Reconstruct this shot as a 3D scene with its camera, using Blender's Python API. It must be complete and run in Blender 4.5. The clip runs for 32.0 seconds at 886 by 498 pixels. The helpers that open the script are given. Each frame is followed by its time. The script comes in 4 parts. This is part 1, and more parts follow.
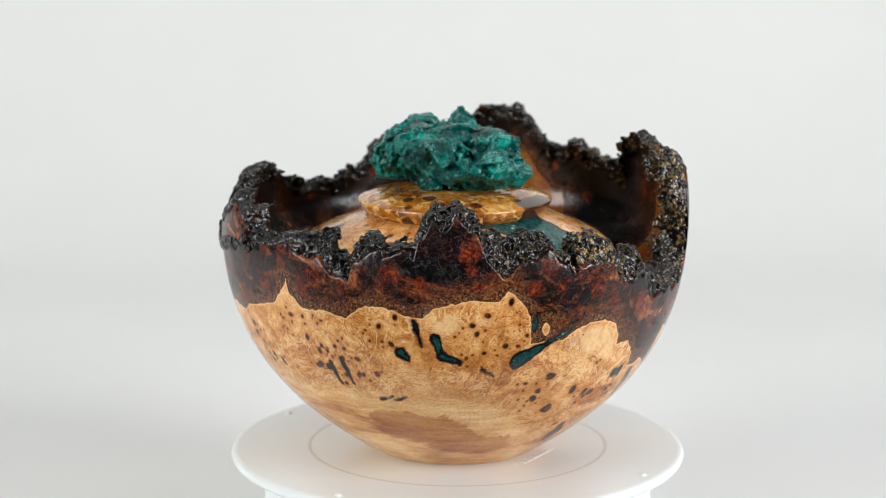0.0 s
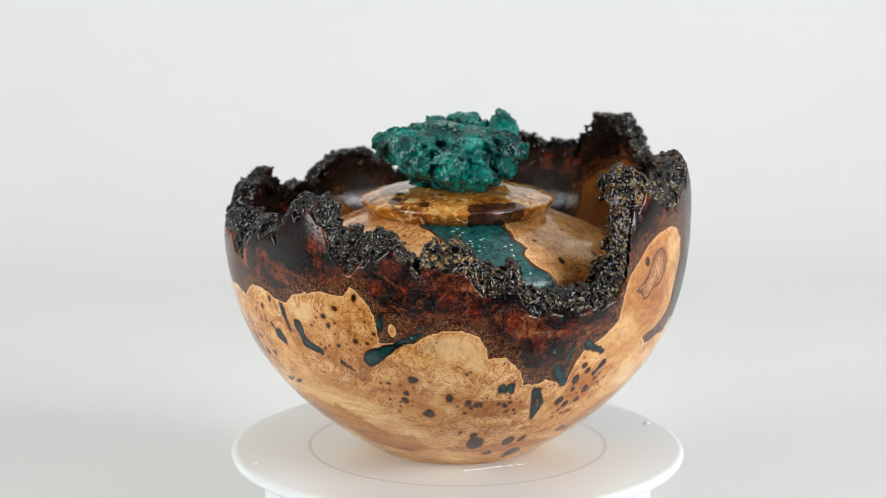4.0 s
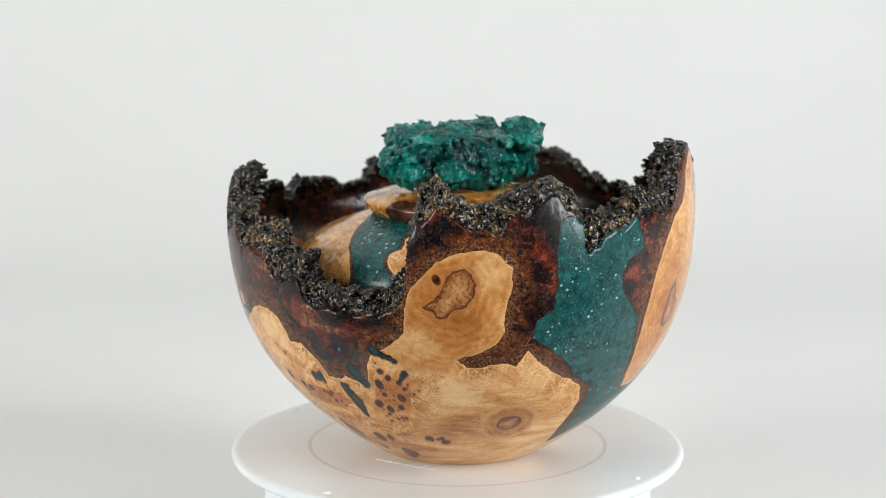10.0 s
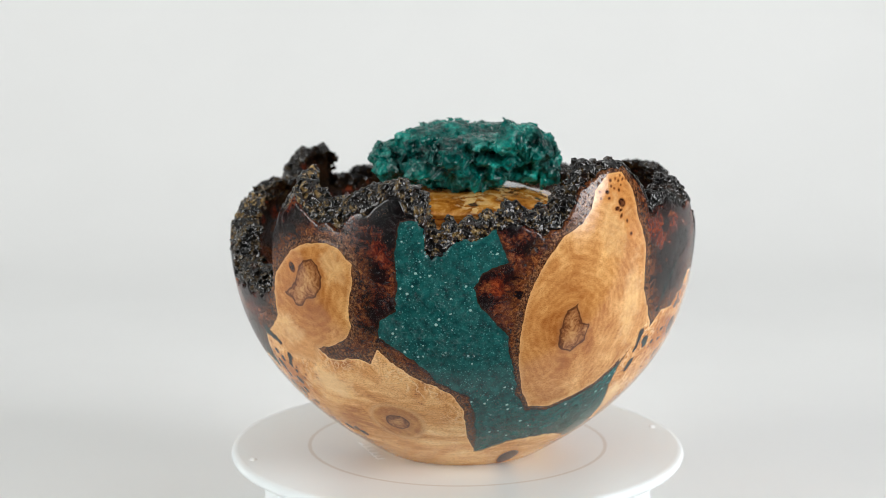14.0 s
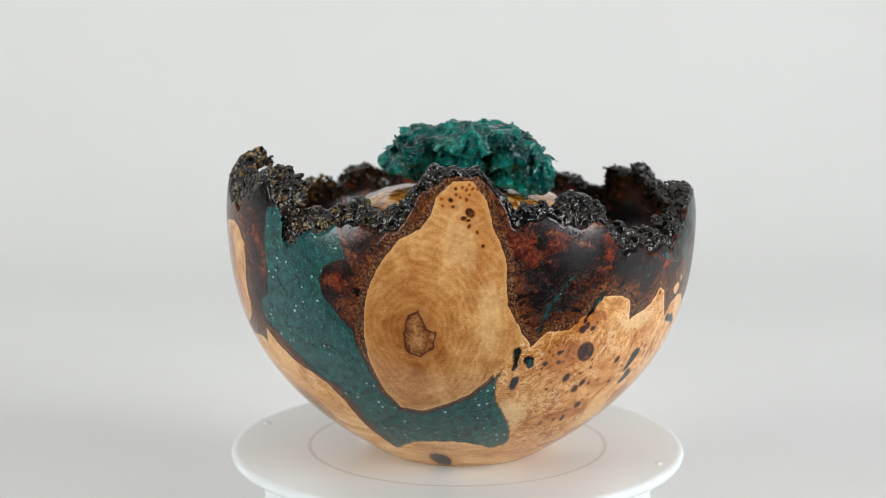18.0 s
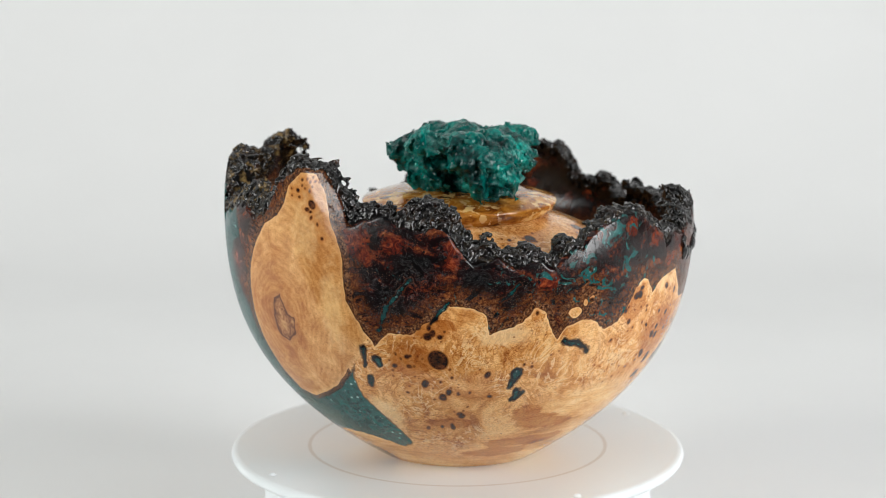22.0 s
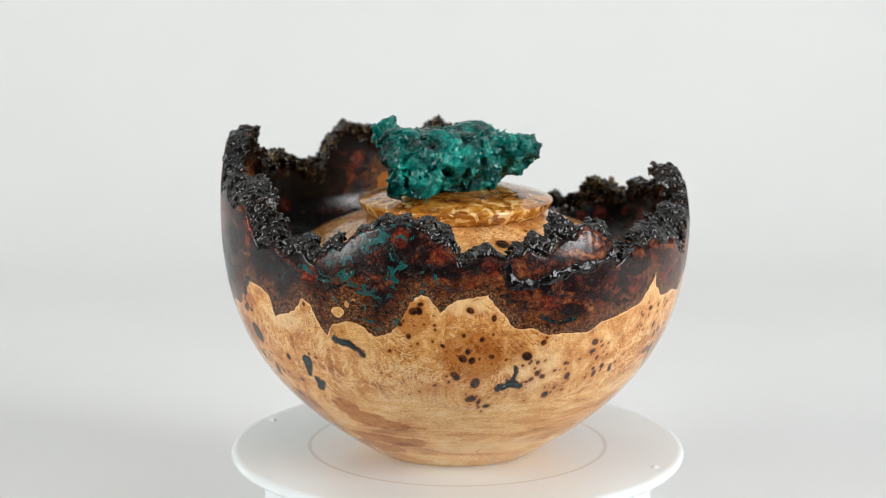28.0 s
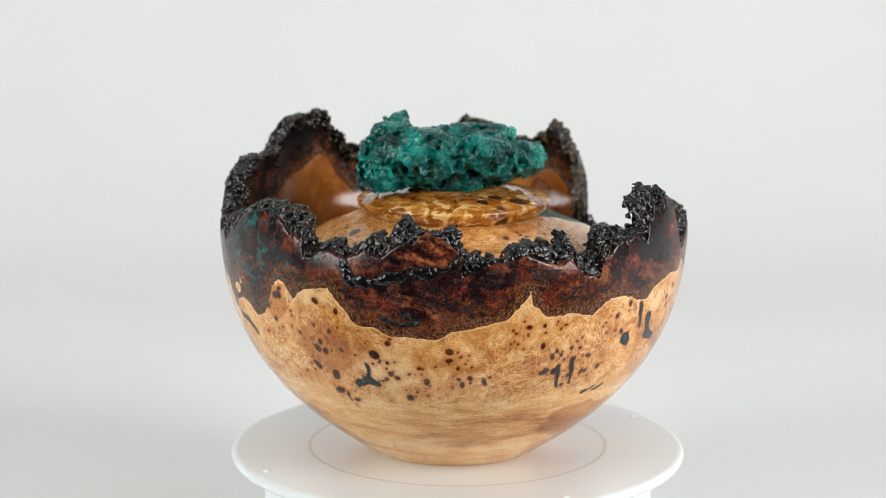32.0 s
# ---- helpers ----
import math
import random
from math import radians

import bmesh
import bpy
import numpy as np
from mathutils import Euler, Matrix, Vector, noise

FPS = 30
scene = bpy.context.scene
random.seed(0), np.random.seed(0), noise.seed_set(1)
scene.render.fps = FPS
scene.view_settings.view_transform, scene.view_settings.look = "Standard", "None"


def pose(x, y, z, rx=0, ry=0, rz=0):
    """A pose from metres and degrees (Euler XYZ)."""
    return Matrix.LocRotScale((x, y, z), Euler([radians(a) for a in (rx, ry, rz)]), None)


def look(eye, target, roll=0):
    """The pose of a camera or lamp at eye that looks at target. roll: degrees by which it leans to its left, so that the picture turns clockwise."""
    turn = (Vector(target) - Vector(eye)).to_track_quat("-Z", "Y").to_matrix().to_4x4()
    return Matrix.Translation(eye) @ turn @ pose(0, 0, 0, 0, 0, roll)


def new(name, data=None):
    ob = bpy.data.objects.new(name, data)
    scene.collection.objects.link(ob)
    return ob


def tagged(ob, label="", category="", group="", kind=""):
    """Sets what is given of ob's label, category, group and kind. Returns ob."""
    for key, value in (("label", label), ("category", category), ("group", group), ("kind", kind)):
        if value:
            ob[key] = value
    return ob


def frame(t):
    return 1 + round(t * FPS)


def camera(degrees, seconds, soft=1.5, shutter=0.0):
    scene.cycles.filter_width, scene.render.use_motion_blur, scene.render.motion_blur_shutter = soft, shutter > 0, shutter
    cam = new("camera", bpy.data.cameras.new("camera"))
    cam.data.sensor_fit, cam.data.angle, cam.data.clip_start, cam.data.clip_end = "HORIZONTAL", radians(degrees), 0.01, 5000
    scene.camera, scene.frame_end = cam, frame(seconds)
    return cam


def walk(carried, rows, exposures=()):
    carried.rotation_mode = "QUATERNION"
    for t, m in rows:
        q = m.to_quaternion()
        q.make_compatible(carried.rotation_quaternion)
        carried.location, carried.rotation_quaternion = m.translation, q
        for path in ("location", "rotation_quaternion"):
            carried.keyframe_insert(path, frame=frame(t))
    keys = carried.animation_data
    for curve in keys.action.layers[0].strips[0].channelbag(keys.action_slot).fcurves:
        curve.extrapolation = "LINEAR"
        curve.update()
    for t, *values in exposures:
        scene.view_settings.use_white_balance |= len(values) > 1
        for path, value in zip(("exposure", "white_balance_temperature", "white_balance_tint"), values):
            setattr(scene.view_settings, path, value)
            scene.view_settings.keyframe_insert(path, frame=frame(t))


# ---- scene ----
# A burl-wood lidded bowl with a bark rim and a green mineral on its lid, turning on a white display turntable.

TURN = 9.351          # degrees per second, clockwise from above
SECONDS = 32.0
SHIFT = (-0.0013, 0.0012)   # how far the bowl stands off the turntable's axis

# ---- camera ----
cam = camera(21.46, SECONDS, soft=0.65)
cam.data.dof.use_dof, cam.data.dof.focus_distance, cam.data.dof.aperture_fstop = True, 0.935, 11.0
EYE = (0.0, -1.00137, 0.2852)
AIM = (-0.0064, 0.0, 0.2852 - 1.00137 * math.tan(0.194737))
walk(cam, [(0.0, look(EYE, AIM)), (SECONDS, look(EYE, AIM))],
     [(0.0, 0.02), (6.0, 0.02), (12.0, -0.01), (16.0, -0.02), (17.5, -0.10), (19.0, -0.15), (20.0, -0.13), (21.5, -0.07), (23.0, -0.02), (32.0, -0.01)])

# ---- world and light ----
world = bpy.data.worlds.new("world")
scene.world = world
world.use_nodes = True
world.node_tree.nodes["Background"].inputs["Color"].default_value = (0.9, 0.95, 1.0, 1)
world.node_tree.nodes["Background"].inputs["Strength"].default_value = 0.3


def softbox(name, eye, target, w, h, watts, color, shape="ELLIPSE"):
    lamp = bpy.data.lights.new(name, "AREA")
    lamp.shape, lamp.size, lamp.size_y, lamp.energy, lamp.color = shape, w, h, watts, color
    ob = new(name, lamp)
    ob.matrix_world = look(eye, target)
    return ob


softbox("softbox", (-1.05, -0.66, 0.48), (0, 0, 0.28), 0.62, 1.1, 16.2, (0.985, 0.995, 0.975))
softbox("softbox", (1.05, -0.66, 0.48), (0, 0, 0.28), 0.62, 1.1, 22.4, (0.98, 0.99, 1.0))
# Unseen overhead fill, added to brighten the backdrop.
softbox("backdrop_fill", (0, 0.45, 1.9), (0, 0.6, 0), 2.6, 2.0, 15.2, (0.98, 1.0, 0.99), "RECTANGLE")


# ---- node helpers ----
class Nodes:
    """A node material with short calls for its parts."""

    def __init__(self, name):
        self.mat = bpy.data.materials.new(name)
        self.mat.use_nodes = True
        self.tree = self.mat.node_tree
        self.bsdf = self.tree.nodes["Principled BSDF"]
        self.coord = self.tree.nodes.new("ShaderNodeTexCoord").outputs["Object"]

    def put(self, socket, value):
        if hasattr(value, "is_linked"):
            self.tree.links.new(value, socket)
        else:
            socket.default_value = (*value, 1) if isinstance(value, tuple) and len(value) == 3 and socket.type == "RGBA" else value

    def set(self, name, value):
        self.put(self.bsdf.inputs[name], value)
        return self

    def attr(self, name):
        n = self.tree.nodes.new("ShaderNodeAttribute")
        n.attribute_name = name
        return n.outputs["Fac"]

    def math(self, op, a, b=0.0, c=0.0, clamp=False):
        n = self.tree.nodes.new("ShaderNodeMath")
        n.operation, n.use_clamp = op, clamp
        for s, v in zip(n.inputs, (a, b, c)):
            self.put(s, v)
        return n.outputs[0]

    def step(self, v, lo, hi, a=0.0, b=1.0):
        n = self.tree.nodes.new("ShaderNodeMapRange")
        n.interpolation_type = "SMOOTHSTEP"
        for s, x in zip(n.inputs, (v, lo, hi, a, b)):
            self.put(s, x)
        return n.outputs[0]

    def noise(self, scale, detail=3.0, rough=0.55, distort=0.0, vector=None):
        n = self.tree.nodes.new("ShaderNodeTexNoise")
        self.put(n.inputs["Vector"], vector if vector is not None else self.coord)
        for k, x in (("Scale", scale), ("Detail", detail), ("Roughness", rough), ("Distortion", distort)):
            n.inputs[k].default_value = x
        return n.outputs["Fac"]

    def cells(self, scale, feature="F1", output="Distance", randomness=1.0):
        n = self.tree.nodes.new("ShaderNodeTexVoronoi")
        n.feature = feature
        self.put(n.inputs["Vector"], self.coord)
        n.inputs["Scale"].default_value = scale
        n.inputs["Randomness"].default_value = randomness
        return n.outputs[output]

    def lines(self, field, count):
        """Soft lines where a field passes even levels, from 0 to 1."""
        return self.math("MULTIPLY_ADD", self.math("SINE", self.math("MULTIPLY", field, count)), 0.5, 0.5)

    def mix(self, fac, a, b, blend="MIX"):
        n = self.tree.nodes.new("ShaderNodeMix")
        n.data_type, n.blend_type = "RGBA", blend
        self.put(n.inputs[0], fac)
        self.put(n.inputs[6], a)
        self.put(n.inputs[7], b)
        return n.outputs[2]

    def ramp(self, fac, *stops):
        n = self.tree.nodes.new("ShaderNodeValToRGB")
        e = n.color_ramp.elements
        while len(e) < len(stops):
            e.new(0.5)
        for k, (p, c) in zip(e, stops):
            k.position, k.color = p, (*c, 1)
        self.put(n.inputs[0], fac)
        return n.outputs[0]

    def scaled(self, x, y, z):
        n = self.tree.nodes.new("ShaderNodeVectorMath")
        n.operation = "MULTIPLY"
        self.put(n.inputs[0], self.coord)
        n.inputs[1].default_value = (x, y, z)
        return n.outputs[0]

    def bump(self, height, strength, distance):
        n = self.tree.nodes.new("ShaderNodeBump")
        n.inputs["Strength"].default_value, n.inputs["Distance"].default_value = strength, distance
        self.put(n.inputs["Height"], height)
        self.put(self.bsdf.inputs["Normal"], n.outputs[0])
        return self


# ---- materials ----
def burl_material():
    """Polished burl: light wood, branch slices with rings, bark, resin and knots, told apart by distances kept on the mesh."""
    m = Nodes("polished_burl")
    wob = m.math("MULTIPLY", m.math("SUBTRACT", m.noise(320, 4), 0.5), 1.3)
    wood = m.math("ADD", m.attr("wood"), wob)
    resin = m.math("ADD", m.attr("resin"), m.math("MULTIPLY", wob, 0.8))
    slice_d, ring = m.attr("slice"), m.attr("ring")
    # light burl wood: curly figure high on the wall, flowing grain near the foot
    curly = m.ramp(m.noise(60, 6, 0.66, 1.2), (0.34, (0.38, 0.140, 0.034)), (0.45, (0.60, 0.270, 0.076)), (0.55, (0.74, 0.395, 0.140)), (0.70, (0.86, 0.54, 0.25)))
    long = m.noise(13, 4, 0.55, 1.2, m.scaled(1, 1, 3.6))
    grain = m.noise(70, 5, 0.65, 0.6, m.scaled(1, 1, 6.0))
    flow = m.ramp(m.math("ADD", m.math("MULTIPLY", long, 0.62), m.math("MULTIPLY", grain, 0.38)),
                  (0.38, (0.40, 0.155, 0.040)), (0.45, (0.62, 0.295, 0.092)), (0.53, (0.80, 0.47, 0.19)), (0.61, (0.90, 0.63, 0.33)))
    low = m.step(m.math("ADD", m.attr("calm"), m.math("MULTIPLY", m.math("SUBTRACT", m.noise(24, 3), 0.5), 26.0)), -6.0, 8.0)
    light = m.mix(low, curly, flow)
    high = m.math("SUBTRACT", 1.0, m.math("MULTIPLY", low, 0.9))
    # the figure: curled lines of two widths, dark threads and pale ribs
    curl = m.lines(m.noise(36, 4, 0.62, 0.7), 85.0)
    ribs = m.lines(m.noise(95, 4, 0.62, 1.0, m.scaled(1, 1, 0.75)), 40.0)
    light = m.mix(m.math("MULTIPLY", m.step(curl, 0.42, 0.12), m.math("MULTIPLY", high, m.step(m.noise(30, 3), 0.36, 0.62, 0.20, 0.80))), light, m.mix(1.0, light, (0.64, 0.45, 0.29), "MULTIPLY"))
    light = m.mix(m.math("MULTIPLY", m.step(ribs, 0.68, 0.88), m.math("MULTIPLY", high, m.step(m.noise(44, 3), 0.40, 0.60, 0.05, 0.65))), light, (0.84, 0.58, 0.30))
    thread = m.ramp(m.noise(330, 6, 0.75, 2.4), (0.385, (0.46, 0.28, 0.16)), (0.455, (1, 1, 1)))
    light = m.mix(m.math("MULTIPLY", high, m.step(m.noise(34, 3), 0.42, 0.60, 0.25, 0.9)), light, thread, "MULTIPLY")
    fibre = m.ramp(m.noise(1100, 3, 0.7, 0.5, m.scaled(1, 1, 2.2)), (0.38, (0.66, 0.55, 0.46)), (0.52, (1.06, 1.06, 1.06)))
    light = m.mix(0.75, light, fibre, "MULTIPLY")
    light = m.mix(m.step(wood, 1.1, 0.25, 0.0, 0.5), light, (0.86, 0.56, 0.26))
    stain = m.step(m.math("ADD", m.attr("stain"), m.math("MULTIPLY", m.math("SUBTRACT", m.noise(60, 6, 0.7, 1.5), 0.5), 1.8)), -0.05, 0.16, 0.0, 0.9)
    light = m.mix(stain, light, m.mix(1.0, light, (0.62, 0.42, 0.25), "MULTIPLY"))
    pale = m.step(m.math("ADD", m.attr("pale"), m.math("MULTIPLY", m.math("SUBTRACT", m.noise(70, 5, 0.65, 1.5), 0.5), 2.0)), -0.1, 0.6, 0.0, 0.55)
    light = m.mix(pale, light, (0.86, 0.60, 0.31))
    pins = m.math("MULTIPLY", m.step(m.cells(330), 0.22, 0.10), m.step(m.noise(48, 2), 0.56, 0.64))
    light = m.mix(m.math("MULTIPLY", pins, 0.8), light, (0.17, 0.05, 0.015))
    yearly = m.math("ADD", m.math("MULTIPLY", m.lines(m.math("ADD", ring, m.math("MULTIPLY", m.noise(34, 4, 0.6), 14.0)), 1.9), 0.07), m.math("MULTIPLY", m.noise(90, 6, 0.68, 1.0), 0.93))
    rings = m.ramp(yearly, (0.36, (0.46, 0.20, 0.060)), (0.5, (0.60, 0.30, 0.100)), (0.64, (0.74, 0.42, 0.16)))
    tone = m.ramp(m.math("ADD", m.math("MULTIPLY", ring, 0.016), m.math("MULTIPLY", m.noise(38, 5, 0.65, 1.2), 0.55)), (0.20, (0.52, 0.36, 0.24)), (0.46, (0.80, 0.68, 0.55)), (0.74, (1.0, 1.0, 1.0)))
    rings = m.mix(0.9, rings, tone, "MULTIPLY")
    rings = m.mix(m.step(slice_d, 2.2, 0.2, 0.0, 0.45), rings, (0.76, 0.48, 0.21))
    rings = m.mix(0.55, rings, fibre, "MULTIPLY")
    rings = m.mix(m.step(m.noise(50, 3), 0.42, 0.60, 0.05, 0.4), rings, thread, "MULTIPLY")
    light = m.mix(m.step(slice_d, -2.0, 1.0), light, rings)
    broad = m.noise(26, 4, 0.6, 0.9)
    light = m.mix(m.math("MULTIPLY", m.step(slice_d, -1.0, 1.0), m.step(broad, 0.42, 0.58, 0.55, 0.0)), light, m.mix(1.0, light, (0.70, 0.52, 0.36), "MULTIPLY"))
    light = m.mix(m.math("MULTIPLY", m.step(slice_d, -1.0, 1.0), m.math("MULTIPLY", pale, m.step(m.noise(300, 4, 0.7, 1.5), 0.36, 0.64, 0.5, 1.0))), light, (0.82, 0.54, 0.25))
    core = m.math("ADD", m.attr("core"), m.math("MULTIPLY", wob, 1.2))
    light = m.mix(m.step(core, -2.5, 0.4, 0.0, 0.35), light, (0.36, 0.16, 0.06))
    pith = m.ramp(m.math("ADD", m.math("MULTIPLY", core, 0.035), m.math("MULTIPLY", m.noise(300, 5, 0.7, 1.0), 0.9)), (0.36, (0.09, 0.028, 0.011)), (0.48, (0.22, 0.080, 0.027)), (0.58, (0.37, 0.165, 0.060)), (0.72, (0.52, 0.27, 0.105)))
    light = m.mix(m.step(core, -0.25, 0.25), light, pith)
    light = m.mix(m.math("MULTIPLY", m.step(core, -0.45, 0.0), m.step(core, 0.9, 0.3, 0.0, 0.85)), light, (0.085, 0.028, 0.012))
    # knots: a dark heart in a red-brown ring
    knot = m.math("ADD", m.attr("knot"), m.math("MULTIPLY", m.math("SUBTRACT", m.noise(420, 4, 0.7), 0.5), 1.1))
    light = m.mix(m.step(knot, -2.4, -0.2, 0.0, 0.5), light, (0.50, 0.185, 0.040))
    light = m.mix(m.step(knot, -0.35, 0.05, 0.0, 0.85), light, m.ramp(m.noise(420, 4, 0.7), (0.40, (0.10, 0.028, 0.008)), (0.60, (0.30, 0.095, 0.022))))
    light = m.mix(m.step(knot, 0.12, 0.42, 0.0, 0.95), light, m.ramp(m.noise(420, 4, 0.7), (0.38, (0.004, 0.0025, 0.002)), (0.50, (0.022, 0.007, 0.004)), (0.64, (0.12, 0.038, 0.014))))
    light = m.mix(m.step(knot, 1.7, 2.4, 0.0, 0.7), light, m.ramp(m.noise(240, 4, 0.65), (0.40, (0.012, 0.006, 0.004)), (0.60, (0.075, 0.030, 0.014))))
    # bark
    # bark and wood are both toned darker on the wall's inside
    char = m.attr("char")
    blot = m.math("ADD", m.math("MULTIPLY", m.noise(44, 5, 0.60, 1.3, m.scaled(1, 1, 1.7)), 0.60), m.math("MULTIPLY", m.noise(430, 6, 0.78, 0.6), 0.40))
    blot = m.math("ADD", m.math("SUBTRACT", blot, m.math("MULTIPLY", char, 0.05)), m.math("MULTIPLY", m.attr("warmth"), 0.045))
    bark = m.ramp(blot, (0.475, (0.0010, 0.0008, 0.0010)), (0.53, (0.007, 0.0014, 0.0018)), (0.575, (0.034, 0.0065, 0.0042)), (0.62, (0.13, 0.030, 0.010)), (0.69, (0.34, 0.12, 0.038)))
    warm = m.step(wood, -11.0, -3.0, 0.0, 0.9)
    rust = m.ramp(m.noise(620, 5, 0.75, 1.0), (0.38, (0.022, 0.006, 0.003)), (0.52, (0.13, 0.034, 0.009)), (0.66, (0.37, 0.13, 0.036)))
    bark = m.mix(m.math("MULTIPLY", warm, m.step(m.noise(70, 6, 0.7, 2.0, m.scaled(1, 1, 2.0)), 0.41, 0.51)), bark, rust)
    red = m.step(m.math("ADD", m.attr("red"), m.math("MULTIPLY", m.math("SUBTRACT", m.noise(130, 4, 0.65), 0.5), 13.0)), 0.0, 3.6, 0.0, 0.85)
    ruby = m.ramp(m.noise(300, 6, 0.75, 1.2), (0.38, (0.014, 0.0015, 0.0015)), (0.5, (0.11, 0.012, 0.005)), (0.66, (0.38, 0.070, 0.017)))
    bark = m.mix(red, bark, ruby)
    holes = m.math("MULTIPLY", m.step(m.cells(420), 0.24, 0.16), m.step(m.noise(70, 2), 0.54, 0.6))
    bark = m.mix(holes, bark, (0.003, 0.002, 0.002))
    speck = m.math("MULTIPLY", m.step(m.cells(1300), 0.24, 0.10), m.math("SUBTRACT", 1.0, char))
    bark = m.mix(m.math("MULTIPLY", speck, m.step(m.noise(150, 3), 0.48, 0.60, 0.0, 0.6)), bark, (0.28, 0.15, 0.09))
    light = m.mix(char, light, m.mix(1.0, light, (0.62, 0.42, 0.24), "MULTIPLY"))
    rim_band = m.math("MULTIPLY", m.step(m.math("ADD", wood, m.math("MULTIPLY", m.noise(90, 3), 2.0)), -2.6, -1.7), m.step(wood, -0.2, -0.7, 0.35, 0.95))
    cork = m.ramp(m.noise(1000, 3, 0.75), (0.40, (0.022, 0.007, 0.003)), (0.50, (0.09, 0.030, 0.011)), (0.63, (0.28, 0.12, 0.045)))
    bark = m.mix(rim_band, bark, cork)
    # resin
    res = m.ramp(m.noise(260, 5, 0.72), (0.34, (0.002, 0.030, 0.031)), (0.5, (0.005, 0.068, 0.065)), (0.7, (0.014, 0.130, 0.120)))
    haze = m.math("MULTIPLY", m.step(m.cells(900), 0.36, 0.12), m.step(m.noise(240, 3, 0.7), 0.38, 0.60, 0.0, 0.85))
    res = m.mix(haze, res, (0.070, 0.28, 0.26))
    fleck = m.math("MULTIPLY", m.step(m.math("ADD", m.cells(300), m.math("MULTIPLY", m.noise(900, 2), 0.25)), 0.35, 0.28), m.step(m.noise(160, 1), 0.50, 0.56))
    res = m.mix(m.math("MULTIPLY", fleck, 0.85), res, (0.30, 0.52, 0.48))
    teal = m.step(m.math("ADD", m.math("MULTIPLY", m.attr("teal"), 0.17), m.noise(150, 5, 0.65, 1.2)), 0.735, 0.775)
    bark = m.mix(teal, bark, m.mix(0.3, res, (0.012, 0.11, 0.10)))
    col = m.mix(m.step(wood, -0.12, 0.12), bark, light)
    vein = m.math("ADD", m.attr("vein"), m.math("MULTIPLY", m.math("SUBTRACT", m.noise(190, 5, 0.70), 0.5), 3.8))
    col = m.mix(m.step(vein, -0.6, 0.05, 0.0, 0.8), col, (0.045, 0.014, 0.006))
    filled = m.step(m.math("ADD", m.math("ADD", vein, m.math("MULTIPLY", m.noise(260, 4, 0.75), 2.6)), m.step(wood, 0.5, -0.5, 0.0, 0.5)), 2.1, 3.0, 0.0, 0.85)
    col = m.mix(m.step(vein, 0.05, 0.4), col, m.mix(filled, (0.0025, 0.0032, 0.0038), m.mix(0.5, res, (0.001, 0.030, 0.032))))
    col = m.mix(m.step(resin, -1.3, -0.2, 0.0, 0.85), col, (0.03, 0.012, 0.006))
    col = m.mix(m.step(resin, -0.15, 0.15), col, res)
    m.set("Base Color", col).set("Roughness", m.math("ADD", m.step(m.noise(90, 3), 0.3, 0.7, 0.09, 0.15), m.step(wood, 0.0, -0.8, 0.0, 0.12))).set("IOR", 1.46)
    skin = m.step(wood, 0.0, -1.5)
    nick = m.math("MULTIPLY", m.step(m.cells(560), 0.34, 0.27), m.step(m.noise(130, 3), 0.47, 0.50, 0.0, 1.3))
    worm = m.math("ABSOLUTE", m.math("SUBTRACT", m.noise(240, 3, 0.6, 1.2), 0.5))
    crack = m.math("MULTIPLY", m.step(worm, 0.020, 0.008), m.step(m.noise(90, 3), 0.48, 0.53))
    pit = m.math("MULTIPLY", m.math("ADD", m.math("ADD", m.math("ADD", nick, m.math("MULTIPLY", m.step(m.cells(1350), 0.30, 0.22), m.step(m.noise(200, 2), 0.46, 0.50, 0.0, 0.7))), crack), m.math("MULTIPLY", m.noise(300, 4, 0.65), 0.16)), skin)
    m.bump(m.math("SUBTRACT", m.math("MULTIPLY", m.noise(600, 2), 0.06), pit), 0.9, 0.0009)
    return m.mat


def cap_material():
    """Spalted amber burl of the lid's knob disc."""
    m = Nodes("amber_burl")
    col = m.ramp(m.noise(95, 6, 0.68, 0.8, m.scaled(1, 1, 2.5)), (0.36, (0.12, 0.028, 0.004)), (0.46, (0.31, 0.098, 0.010)), (0.56, (0.50, 0.195, 0.024)), (0.68, (0.72, 0.38, 0.09)))
    leaf = m.math("MULTIPLY", m.step(m.noise(230, 3, 0.55, 0.7), 0.52, 0.58), m.step(m.noise(34, 2), 0.40, 0.54))
    col = m.mix(m.math("MULTIPLY", leaf, 0.9), col, (0.80, 0.52, 0.20))
    dark = m.math("ADD", m.attr("knot"), m.math("MULTIPLY", m.math("SUBTRACT", m.noise(200, 4), 0.5), 5.0))
    col = m.mix(m.step(dark, -0.5, 0.5), col, m.ramp(m.noise(180, 4), (0.35, (0.015, 0.006, 0.004)), (0.7, (0.12, 0.035, 0.012))))
    m.set("Base Color", col).set("Roughness", 0.10).set("IOR", 1.6)
    m.bump(m.noise(500, 2), 0.03, 0.0004)
    return m.mat


